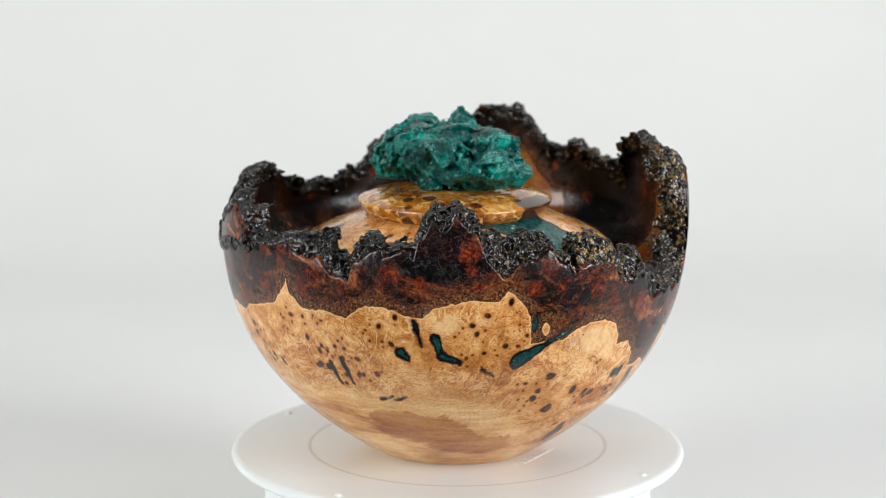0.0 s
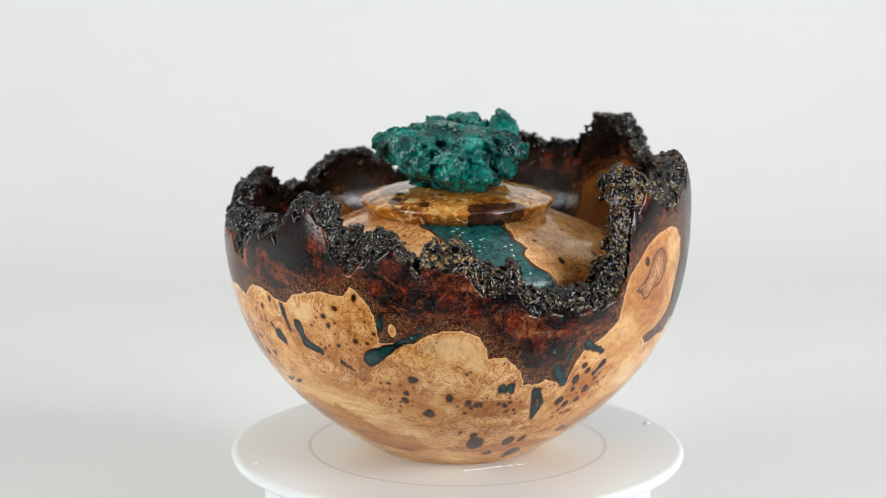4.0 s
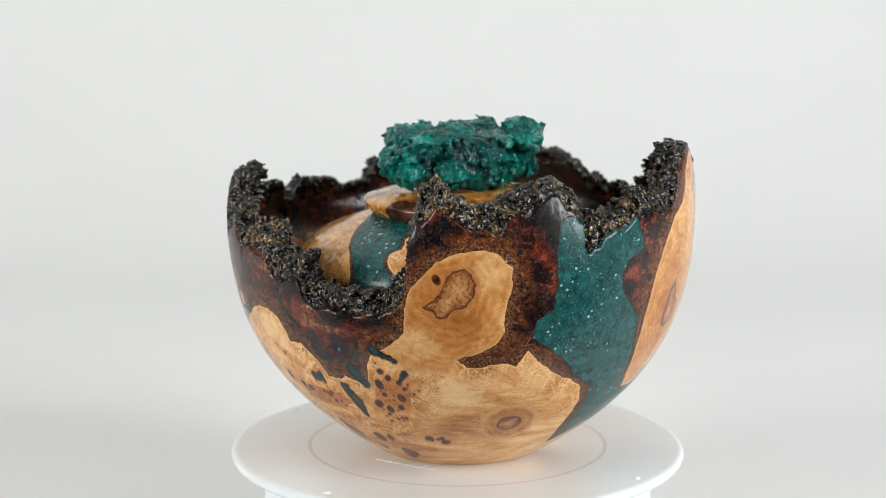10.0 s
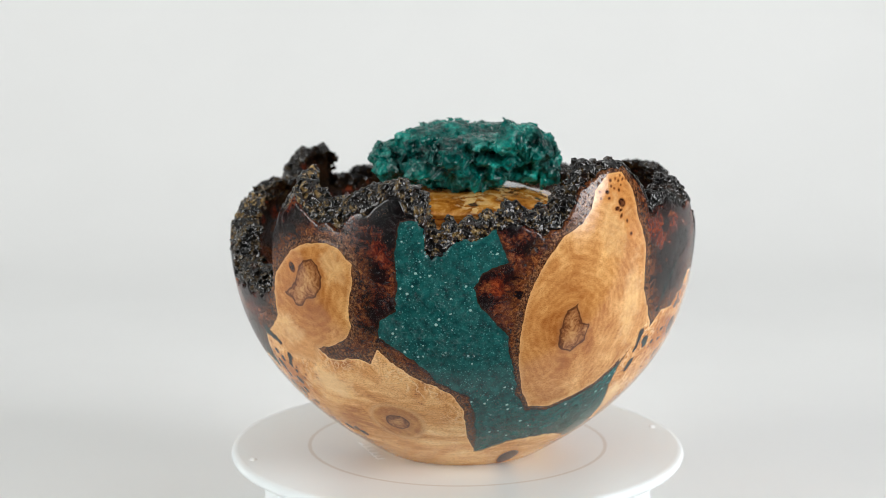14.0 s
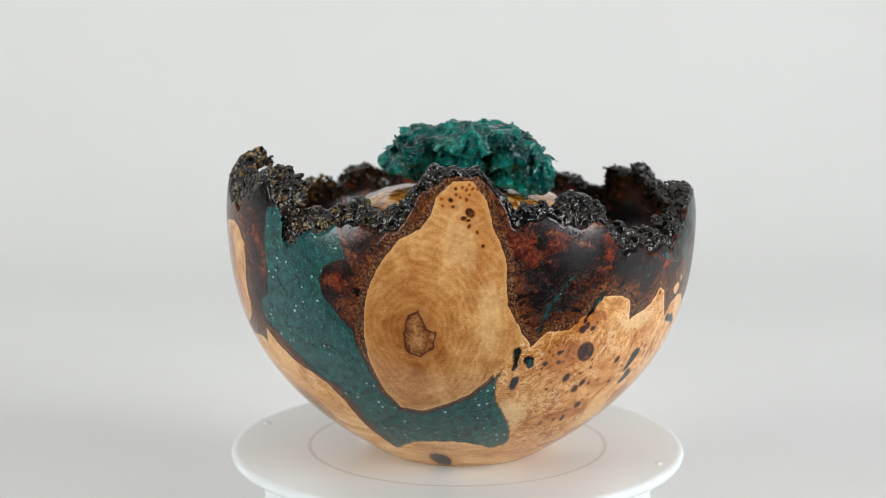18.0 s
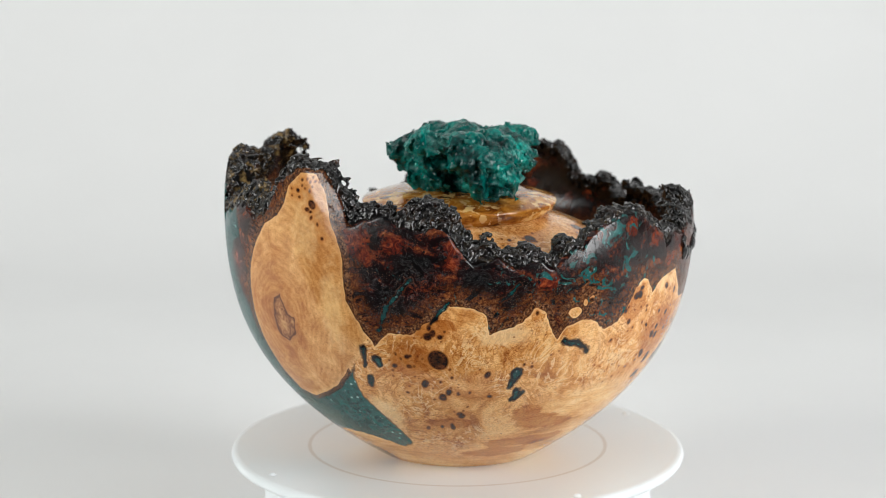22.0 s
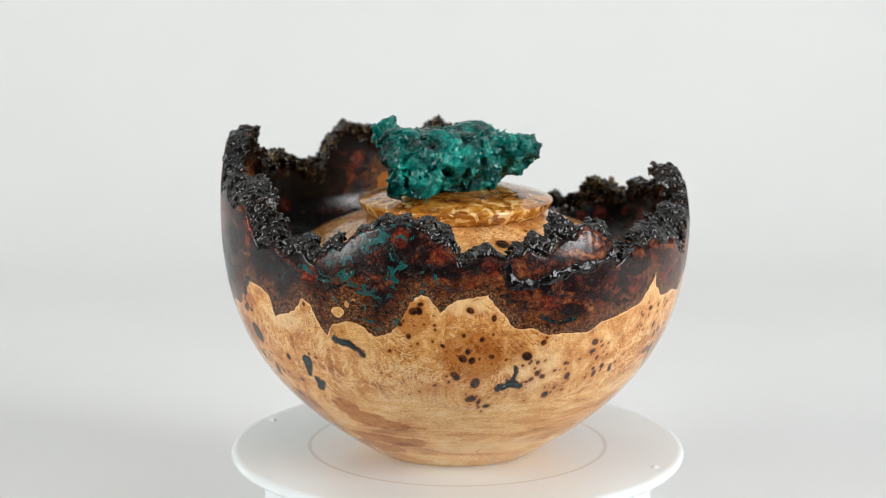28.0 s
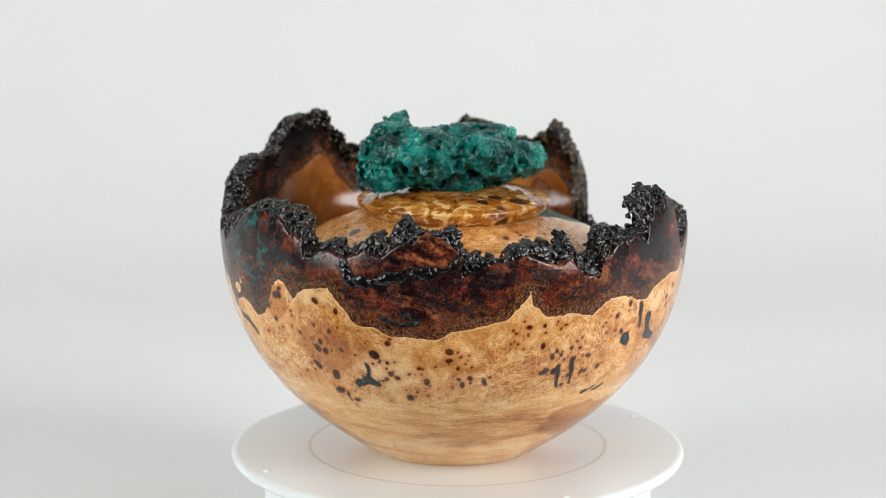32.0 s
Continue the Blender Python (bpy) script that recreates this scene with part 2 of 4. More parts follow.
def crust_material():
    """Charred bark under a coat of clear resin: black granules, olive and gold where moss grew."""
    m = Nodes("charred_bark")
    col = m.ramp(m.noise(150, 5, 0.7), (0.42, (0.0012, 0.0012, 0.0014)), (0.56, (0.004, 0.0030, 0.0026)), (0.66, (0.022, 0.009, 0.0045)), (0.80, (0.075, 0.032, 0.014)))
    moss = m.math("MULTIPLY", m.attr("moss"), m.step(m.noise(260, 4, 0.7), 0.49, 0.62))
    col = m.mix(moss, col, m.ramp(m.noise(520, 3, 0.7), (0.38, (0.012, 0.007, 0.003)), (0.50, (0.10, 0.055, 0.016)), (0.66, (0.44, 0.29, 0.11))))
    m.set("Base Color", col).set("Roughness", m.step(m.noise(240, 2), 0.38, 0.62, 0.04, 0.24)).set("IOR", 1.5)
    m.bump(m.math("ADD", m.math("MULTIPLY", m.noise(900, 3, 0.7), 0.6), m.math("MULTIPLY", m.cells(700), -0.8)), 0.3, 0.0012)
    return m.mat


def mineral_material():
    """Glassy deep green crystals, a few of them pale where they broke."""
    m = Nodes("green_mineral")
    body = m.math("ADD", m.math("MULTIPLY", m.noise(70, 3, 0.6), 0.6), m.math("MULTIPLY", m.noise(480, 4, 0.75), 0.4))
    col = m.ramp(body, (0.38, (0.0, 0.012, 0.011)), (0.48, (0.0, 0.062, 0.053)), (0.57, (0.001, 0.150, 0.122)), (0.69, (0.025, 0.42, 0.34)))
    pale = m.math("MULTIPLY", m.step(m.noise(85, 2), 0.58, 0.70), m.step(m.noise(800, 3, 0.7), 0.44, 0.60))
    col = m.mix(m.math("MULTIPLY", pale, 0.6), col, (0.14, 0.46, 0.39))
    m.set("Base Color", col).set("Roughness", m.step(m.noise(160, 2), 0.44, 0.64, 0.34, 0.10)).set("IOR", 1.36)
    m.set("Subsurface Weight", 0.15).set("Subsurface Scale", 0.0015)
    m.bsdf.inputs["Subsurface Radius"].default_value = (0.2, 1.0, 0.9)
    m.bump(m.noise(900, 2, 0.6), 0.10, 0.0005)
    return m.mat


def plastic_material(name, color, rough):
    m = Nodes(name)
    m.set("Base Color", m.mix(m.step(m.noise(9, 3), 0.35, 0.7), color, tuple(c * 0.985 for c in color)))
    m.set("Roughness", rough).set("IOR", 1.46)
    m.bump(m.noise(300, 2), 0.03, 0.0004)
    return m.mat


BURL, CAP, CRUST, MINERAL = burl_material(), cap_material(), crust_material(), mineral_material()
WHITE = plastic_material("white_plastic", (0.735, 0.775, 0.785), 0.28)
GROOVE = plastic_material("groove_beige", (0.62, 0.615, 0.59), 0.35)
PAINT = plastic_material("grey_paint", (0.10, 0.102, 0.102), 0.8)
PAPER = plastic_material("white_paper", (0.788, 0.791, 0.784), 0.9)


# ---- mesh helpers ----
def link(name, me, parent=None, label=""):
    ob = new(name, me)
    ob.parent = parent
    if label:
        tagged(ob, label)
    return ob


def grid_mesh(name, verts, quads, material, smooth=True, **values):
    """A mesh from arrays of places and of quads, with a number on each vertex for every name in values."""
    used, quads = np.unique(quads, return_inverse=True)
    quads = quads.reshape(-1, 4)
    me = bpy.data.meshes.new(name)
    me.vertices.add(len(used))
    me.vertices.foreach_set("co", verts[used].astype(np.float32).ravel())
    me.loops.add(quads.size)
    me.loops.foreach_set("vertex_index", quads.ravel().astype(np.int32))
    me.polygons.add(len(quads))
    me.polygons.foreach_set("loop_start", np.arange(0, quads.size, 4, dtype=np.int32))
    me.polygons.foreach_set("use_smooth", np.full(len(quads), smooth))
    for key, v in values.items():
        me.attributes.new(key, "FLOAT", "POINT").data.foreach_set("value", v[used].astype(np.float32))
    me.materials.append(material)
    me.update(calc_edges=True)
    me.validate()
    return me


def lathe(name, profile, material, steps=160, centre=(0, 0), smooth=True):
    """A turned solid from (radius, height) pairs, bottom to top."""
    p = np.array(profile)
    a = np.arange(steps) * 2 * math.pi / steps
    v = np.stack([np.outer(np.sin(a), p[:, 0]) + centre[0], -np.outer(np.cos(a), p[:, 0]) + centre[1], np.tile(p[:, 1], (steps, 1))], 2)
    n = len(p)
    i, j = np.meshgrid(np.arange(steps), np.arange(n - 1), indexing="ij")
    q = np.stack([i * n + j, ((i + 1) % steps) * n + j, ((i + 1) % steps) * n + j + 1, i * n + j + 1], 2).reshape(-1, 4)
    return grid_mesh(name, v.reshape(-1, 3), q, material, smooth)


def hash3(i, j, k, seed):
    h = (i * 374761393 + j * 668265263 + k * 1274126177 + seed * 974634777) & 0xFFFFFFFF
    h = ((h ^ (h >> 13)) * 1274126177) & 0xFFFFFFFF
    return ((h ^ (h >> 16)) & 0xFFFF) / 32767.5 - 1.0


def vnoise(p, size, seed=0):
    """Smooth noise from -1 to 1 at places p, with lumps of that size."""
    q = p / size + 1000.0
    i = np.floor(q).astype(np.int64)
    f = q - i
    f = f * f * (3 - 2 * f)
    out = 0.0
    for dx in (0, 1):
        for dy in (0, 1):
            for dz in (0, 1):
                w = np.abs(1 - dx - f[:, 0]) * np.abs(1 - dy - f[:, 1]) * np.abs(1 - dz - f[:, 2])
                out = out + w * hash3(i[:, 0] + dx, i[:, 1] + dy, i[:, 2] + dz, seed)
    return out


def fbm(p, size, octaves, seed=0, ridged=False):
    out, amp = 0.0, 1.0
    for k in range(octaves):
        n = vnoise(p, size, seed + k)
        out = out + amp * (1 - 2 * np.abs(n) if ridged else n)
        amp, size = amp * 0.5, size * 0.5
    return out


def facets(p, size, seed):
    """Flat breaks at places p: cells of that size, each with a slope and a level of its own, from about -1 to 1."""
    q = p / size + 1000.0
    i = np.floor(q).astype(np.int64)
    best, out = np.full(len(p), 9.0), np.zeros(len(p))
    for dx in (-1, 0, 1):
        for dy in (-1, 0, 1):
            for dz in (-1, 0, 1):
                j = i + np.array([dx, dy, dz])
                r = [hash3(j[:, 0], j[:, 1], j[:, 2], seed + k) for k in range(7)]
                d = [q[:, k] - j[:, k] - 0.5 - 0.45 * r[k] for k in range(3)]
                dist = d[0] ** 2 + d[1] ** 2 + d[2] ** 2
                value = d[0] * r[3] + d[1] * r[4] + d[2] * r[5] + 0.4 * r[6]
                out = np.where(dist < best, value, out)
                best = np.minimum(best, dist)
    return out


def whole(verts, quads, least=400):
    """The mesh without its loose crumbs: pieces of fewer corners than least are left out."""
    mark = np.arange(len(verts))
    while True:
        low = mark[quads].min(1)
        fresh = mark.copy()
        for k in range(4):
            np.minimum.at(fresh, quads[:, k], low)
        fresh = fresh[fresh]
        if (fresh == mark).all():
            break
        mark = fresh
    count = np.bincount(mark, minlength=len(verts))
    return verts, quads[count[mark[quads[:, 0]]] >= least]


def nets(f):
    """A surface round the cells of the block f that are above nought: places in cells, and quads."""
    s = f > 0
    nx, ny, nz = f.shape
    shape = (nx - 1, ny - 1, nz - 1)
    total, count = np.zeros((*shape, 3), np.float32), np.zeros(shape, np.float32)
    for axis in range(3):
        for a in (0, 1):
            for b in (0, 1):
                lo, hi = [None] * 3, [None] * 3
                others = [k for k in range(3) if k != axis]
                for k, d in zip(others, (a, b)):
                    lo[k] = hi[k] = slice(d, f.shape[k] - 1 + d)
                lo[axis], hi[axis] = slice(0, f.shape[axis] - 1), slice(1, f.shape[axis])
                f0, f1 = f[tuple(lo)], f[tuple(hi)]
                cross = (f0 > 0) != (f1 > 0)
                t = np.where(cross, f0 / np.where(cross, f0 - f1, 1), 0)
                total[..., axis] += t
                total[..., others[0]] += cross * a
                total[..., others[1]] += cross * b
                count += cross
    active = count > 0
    index = np.full(shape, -1)
    index[active] = np.arange(active.sum())
    verts = total[active] / count[active][:, None] + np.argwhere(active)
    quads = []
    for axis in range(3):
        u, v = [k for k in range(3) if k != axis]
        lo = [slice(1, n - 1) for n in f.shape]
        lo[axis] = slice(0, f.shape[axis] - 1)
        hi = list(lo)
        hi[axis] = slice(1, f.shape[axis])
        a, b = s[tuple(lo)], s[tuple(hi)]
        for flip, hits in ((axis != 1, a & ~b), (axis == 1, ~a & b)):
            c = np.argwhere(hits)
            c[:, u] += 1
            c[:, v] += 1
            ring = []
            for du, dv in ((1, 1), (0, 1), (0, 0), (1, 0)):
                g = c.copy()
                g[:, u] -= du
                g[:, v] -= dv
                ring.append(index[tuple(g.T)])
            q = np.stack(ring, 1)
            quads.append(q if flip else q[:, ::-1])
    return verts, np.concatenate(quads)


# ---- the bowl's shape ----
def outer(z):
    """The bowl's outer radius at a height, in metres."""
    return 0.03546 + z * (1.6985 + z * (-14.6876 + z * 43.071)) - 1.3 * np.maximum(z - 0.093, 0) ** 2


WALL = 0.0085          # the wall's thickness
MM = 1.745             # millimetres of the wall's girth to a degree

# Outlines on the wall: (degrees round the bowl, millimetres above its foot).
WOOD_LINE_A = [(-0.6, 85.3), (3.5, 86.0), (10.2, 85.7), (12.2, 90.4), (14.4, 87.0), (16.9, 82.0), (18.1, 76.0), (18.6, 67.0), (27.1, 67.4), (30.5, 71.4), (34.6, 73.2), (38.9, 73.4),
               (42.3, 71.0), (44.6, 65.5), (45.1, 61.0), (49.6, 61.5), (52.2, 57.0), (53.7, 54.0), (55.5, 47.3), (58.3, 47.0), (61.2, 49.2), (64.1, 47.9), (67.7, 45.4), (69.3, 56.2),
               (70.9, 61.0), (75.2, 64.8), (92.3, 60.8), (95.7, 56.9), (100.2, 57.8), (104.5, 59.0), (107.2, 57.0), (109.8, 63.8), (114.3, 57.1), (119.9, 51.0), (124.0, 48.0), (128.5, 44.2),
               (131.5, 36.0), (133.0, 20.0), (136.6, 12.0), (140.6, 12.4), (149.0, 18.2), (167.2, 18.8), (176.2, 16.0), (176.9, 66.0), (181.0, 77.0)]
WOOD_LINE_B = [(182.7, 72.0), (185.1, 65.8), (188.6, 72.2), (194.5, 72.5), (197.9, 77.1), (201.4, 80.9), (203.4, 85.3), (207.6, 83.6), (212.0, 81.0), (212.6, 72.8), (216.6, 74.8),
               (220.7, 77.2), (223.6, 83.2), (225.6, 81.1), (227.2, 75.1), (229.4, 68.7), (232.1, 73.9), (236.3, 76.1), (239.7, 74.3), (242.5, 70.3), (246.6, 72.9), (249.9, 79.4),
               (251.7, 85.4), (254.1, 89.3), (256.0, 87.7), (258.3, 81.8), (261.1, 85.5), (265.2, 88.4), (269.4, 89.5), (270.9, 85.1), (273.7, 79.3), (276.8, 73.9), (280.6, 74.0), (284.2, 71.0),
               (294.8, 70.1), (299.8, 73.8), (304.7, 75.4), (310.4, 77.2), (313.6, 80.7), (315.6, 85.0), (316.8, 89.3), (317.8, 83.3), (321.6, 78.3), (328.2, 78.5), (333.8, 77.0),
               (338.9, 82.7), (342.9, 82.2), (350.0, 79.8), (352.5, 78.5), (355.4, 83.1)]
SMALL_SLICE = [(75.2, 64.8), (78.8, 69.7), (80.2, 72.0), (80.6, 82.9), (81.4, 88.8), (83.9, 94.6), (88.0, 102.0), (92.8, 105.6), (98.5, 107.1), (101.8, 105.6), (105.1, 99.3),
               (105.3, 91.9), (104.1, 84.5), (103.6, 77.1), (103.9, 72.5), (102.2, 68.0), (98.0, 63.7), (92.3, 60.8), (90.7, 54.3), (79.1, 54.4)]
LARGE_SLICE = [(146.1, 86.4), (144.7, 72.5), (145.0, 59.7), (146.9, 46.5), (150.6, 37.3), (157.0, 36.0), (164.6, 40.4), (170.5, 45.1), (175.1, 51.9), (178.0, 57.6), (180.5, 60.2),
               (182.8, 70.1), (181.0, 77.0), (178.8, 84.8), (178.2, 103.9), (176.5, 111.3), (174.9, 118.6), (174.0, 126.3), (170.9, 134.4), (166.2, 134.4), (162.7, 128.5), (161.5, 121.3),
               (159.1, 115.4), (154.2, 110.8), (150.7, 103.1), (147.1, 92.4)]
RESIN = [(117.2, 118.1), (115.7, 105.2), (116.1, 93.4), (115.8, 81.4), (111.6, 76.9), (110.8, 69.3), (116.8, 62.7), (122.4, 56.0), (124.4, 50.7), (132.7, 43.6), (134.7, 34.8), (136.1, 20.3),
         (136.6, 12.0), (139.9, 12.0), (149.1, 17.5), (160.0, 19.5), (171.2, 18.5), (182.3, 14.0), (186.9, 17.5), (184.2, 26.9), (177.6, 41.1), (176.9, 50.2), (178.4, 57.5), (175.7, 51.3),
         (170.6, 43.4), (164.5, 38.7), (156.7, 34.1), (150.2, 35.4), (145.6, 44.5), (144.2, 55.1), (142.1, 64.9), (141.7, 71.1), (138.5, 77.1), (134.4, 85.8), (133.7, 91.9), (135.3, 97.8),
         (141.1, 101.7), (138.1, 118.1)]
SMALL_CORE = [(85.0, 83.7), (87.5, 86.5), (88.5, 88.5), (89.7, 92.3), (90.4, 95.4), (91.8, 98.5), (94.0, 99.0), (95.7, 96.8), (96.6, 91.9), (96.2, 87.5), (94.7, 84.0), (91.8, 82.2), (90.3, 79.0), (87.9, 79.3), (86.9, 81.6)]
LARGE_CORE = [(154.6, 72.4), (156.3, 79.8), (158.4, 82.4), (160.2, 74.1), (162.4, 73.0), (161.7, 66.8), (158.4, 62.3), (155.2, 65.0)]
# The rim's height, and how far the charred crust reaches down from it.
RIM_A = [(1.0, 126.0), (5.0, 123.0), (7.5, 113.5), (13.4, 112.9), (19.9, 113.3), (23.1, 110.6), (24.8, 106.4), (28.7, 102.7), (29.6, 110.6), (34.2, 110.5), (40.5, 108.8), (41.7, 104.4),
         (46.3, 99.1), (51.5, 100.5), (54.2, 91.0), (62.9, 87.8), (73.3, 89.2), (80.4, 101.7), (81.4, 122.4), (83.2, 130.5), (87.8, 135.8), (94.1, 127.1), (95.9, 124.4), (103.8, 130.1),
         (109.2, 133.1), (115.6, 135.8), (120.3, 133.0), (122.4, 127.2), (122.8, 116.3), (127.8, 117.2), (133.9, 120.4), (139.5, 122.2), (145.9, 125.1), (149.7, 121.6), (155.4, 127.5),
         (158.5, 135.8), (161.6, 140.1), (167.8, 139.0), (172.4, 138.9), (175.5, 133.5), (178.8, 127.7), (179.6, 123.5)]
RIM_B = [(188.5, 126.7), (190.7, 122.6), (195.4, 128.1), (199.2, 128.1), (203.2, 125.4), (206.4, 117.0), (209.6, 111.0), (213.8, 109.9), (218.4, 107.2), (224.7, 108.0), (227.8, 104.4),
         (231.7, 111.5), (234.8, 110.0), (238.9, 116.2), (243.1, 118.9), (250.2, 120.4), (255.7, 118.6), (257.9, 115.8), (261.9, 111.6), (262.7, 104.4), (266.6, 108.4), (273.9, 106.5),
         (278.5, 110.1), (283.9, 114.3), (288.6, 117.2), (292.0, 117.0), (295.0, 115.5), (300.5, 114.9), (301.4, 105.8), (306.8, 104.0), (313.2, 106.6), (316.5, 110.5), (319.8, 108.7),
         (323.3, 106.7), (327.0, 111.3), (332.1, 102.9), (335.1, 103.4), (336.1, 109.9), (339.1, 113.1), (342.6, 111.3), (343.4, 107.1), (348.3, 110.4), (350.7, 109.2), (351.9, 120.4),
         (354.8, 126.4), (357.1, 122.8)]
CRUST_DEPTH = [(0, 8), (7, 7), (11, 13), (18, 11), (22, 4), (27, 4), (31, 13), (42, 13), (46, 9), (56, 9), (64, 7), (72, 12), (78, 20), (84, 13), (88, 8.5), (97, 8.5), (101, 13), (113, 13),
               (118, 19), (124, 15), (128, 9), (140, 12), (148, 12), (155, 10), (162, 8), (167, 2.5), (177, 2.5), (181, 8), (193, 9), (203, 12), (212, 9), (222, 7), (236, 7), (244, 3.5),
               (252, 4), (256, 8), (263, 8), (267, 4), (279, 4), (283, 10), (291, 10), (293, 3), (297, 4), (301, 8), (306, 3.5), (316, 3.5), (319, 8), (325, 8), (331, 11), (338, 10),
               (343, 3), (349, 4), (353, 11), (357, 12)]
CRUST_LEAN = [(0, 0.95), (6, 0.8), (12, 0.6), (60, 0.6), (74, 1.0), (82, 1.1), (86, 0.7), (90, 0.55), (95, 0.5), (112, 0.65), (121, 0.7), (130, 0.6), (155, 0.55), (180, 0.5), (205, 0.6), (228, 0.9),
              (250, 0.9), (262, 0.6), (320, 0.6), (345, 0.7), (352, 0.95)]
MOSS = [(0, 0.05), (15, 0.2), (26, 0.3), (32, 0.9), (39, 0.9), (44, 0.4), (55, 0.2), (72, 0.25), (80, 0.45), (88, 0.8), (94, 0.5), (110, 0.25), (120, 0.35), (132, 0.5), (146, 0.5), (153, 0.15), (175, 0.0), (250, 0.10), (300, 0.0)]
# The mineral's lumps: degrees, distance from the axis, height, half-widths.
LUMPS_A = [(228, 0.0311, 0.1343, 0.0079, 0.0048), (355, 0.0060, 0.1377, 0.0098, 0.0051), (271, 0.0176, 0.1315, 0.0158, 0.0099),
           (44, 0.0046, 0.1304, 0.0199, 0.0077), (211, 0.0271, 0.1398, 0.0069, 0.0045), (231, 0.0326, 0.1241, 0.0115, 0.0091),
           (51, 0.0304, 0.1239, 0.0080, 0.0056), (36, 0.0296, 0.1283, 0.0093, 0.0069), (344, 0.0226, 0.1319, 0.0121, 0.0059),
           (186, 0.0131, 0.1290, 0.0133, 0.0049), (314, 0.0041, 0.1221, 0.0093, 0.0056), (7, 0.0216, 0.1256, 0.0112, 0.0047)]
LUMPS_B = [(242, 0.0131, 0.1247, 0.0108, 0.0063), (85, 0.0199, 0.1262, 0.0108, 0.0048), (51, 0.0183, 0.1375, 0.0102, 0.0040),
           (45, 0.0182, 0.1211, 0.0084, 0.0040), (326, 0.0266, 0.1353, 0.0111, 0.0059), (255, 0.0166, 0.1375, 0.0113, 0.0039),
           (248, 0.0191, 0.1229, 0.0093, 0.0048), (21, 0.0100, 0.1244, 0.0158, 0.0059), (176, 0.0134, 0.1361, 0.0183, 0.0035),
           (176, 0.0300, 0.1390, 0.0066, 0.0072), (212, 0.0299, 0.1316, 0.0088, 0.0075), (117, 0.0201, 0.1312, 0.0090, 0.0065)]
# The first two extra lumps are added underneath to block the cap's bright reflection.
MINERAL_LUMPS = LUMPS_A + LUMPS_B + [(0, 0.0, 0.1195, 0.0175, 0.0060), (150, 0.012, 0.1215, 0.0120, 0.0070), (203, 0.0310, 0.1378, 0.0056, 0.0056)]
HOLLOWS = [(190.2, 0.0335, 0.1412, 0.0060), (163, 0.0300, 0.1135, 0.0105), (142, 0.0315, 0.1130, 0.0100), (318, 0.0320, 0.1125, 0.0090)]
STAINS = [(348, 24, 23.3, 8.9), (7, 15, 20.9, 5.9), (341, 28, 14.0, 6.9), (237, 27, 12.8, 3.6), (232, 17, 20.9, 3.2), (227, 34, 6.5, 4.3), (233, 29, 10.5, 4.3), (222, 11, 14.0, 3.6), (75, 43, 9.3, 7.9), (49, 36, 14.0, 4.9), (266, 63, 14.0, 11.9), (251, 80, 8.1, 6.9), (194, 61, 10.5, 7.9), (198, 76, 11.6, 4.9), (203, 30, 11.6, 2.8), (58, 12, 25.6, 2.8)]
PALE = [(36, 67, 12.8, 4.9), (42, 59, 4.7, 4.9), (37, 64, 10.5, 5.5), (81, 69, 14.0, 7.9), (93, 45, 11.6, 7.9), (265, 84, 10.5, 4.3), (283, 56, 14.0, 11.9), (281, 14, 32.6, 5.9), (216, 72, 14.0, 5.9), (182, 32, 9.3, 11.9), (358, 75, 9.3, 4.9), (175, 82, 6.0, 22.0), (168, 112, 8.0, 18.0), (100, 98, 8.0, 9.0), (84, 66, 9.0, 7.0)]
# How high the calm, flowing grain reaches above the foot.
CALM = [(0, 47), (12, 40), (22, 28), (34, 12), (48, 6), (70, 8), (80, 30), (92, 50), (110, 50), (130, 30), (170, 20), (182, 14), (205, 10), (216, 24), (228, 36), (245, 44), (275, 42), (310, 38), (335, 42)]
WARMTH = [(0, 1.1), (20, 0.9), (35, 1.3), (50, 1.1), (75, 0.8), (95, 1.0), (112, 1.0), (140, 0.6), (165, 0.5), (182, 0.2), (205, 0.4), (225, 0.5), (250, 0.6), (275, 1.2), (290, 1.5), (305, 1.2), (335, 1.1)]
TEAL = [(0, 0.0), (20, 0.35), (50, 0.5), (70, 0.6), (80, 0.0), (180, 0.2), (195, 0.6), (215, 0.7), (235, 1.0), (250, 1.0), (262, 0.7), (270, 0.1)]
# Dark knots: degrees, millimetres, radius.  Resin-filled cracks: from, to, half-width.
KNOTS_A = [(2.0, 74.8, 0.6), (2.9, 61.4, 0.9), (4.2, 75.8, 1.3), (4.4, 62.9, 0.6), (5.3, 72.1, 1.2), (7.2, 63.6, 1.0), (7.7, 79.9, 1.3), (12.3, 66.5, 1.3),
           (13.1, 85.3, 1.5), (15.4, 75.5, 0.6), (15.4, 66.1, 0.9), (17.4, 70.6, 0.9), (19.1, 48.3, 0.9), (22.6, 40.5, 1.5), (22.9, 40.1, 1.5), (23.5, 44.0, 1.2),
           (23.5, 43.7, 1.2), (25.9, 50.9, 1.8), (26.1, 50.4, 1.8), (29.0, 33.5, 2.1), (29.4, 34.0, 2.1), (35.4, 42.2, 1.9), (38.7, 23.1, 0.9), (39.8, 54.1, 0.6),
           (39.8, 34.3, 0.9), (40.7, 39.9, 1.5), (41.6, 37.0, 1.0), (43.5, 38.7, 1.8), (43.7, 21.5, 1.5), (44.8, 16.0, 3.9), (49.5, 38.7, 1.0), (51.5, 37.5, 1.3),
           (52.3, 8.9, 1.8)]
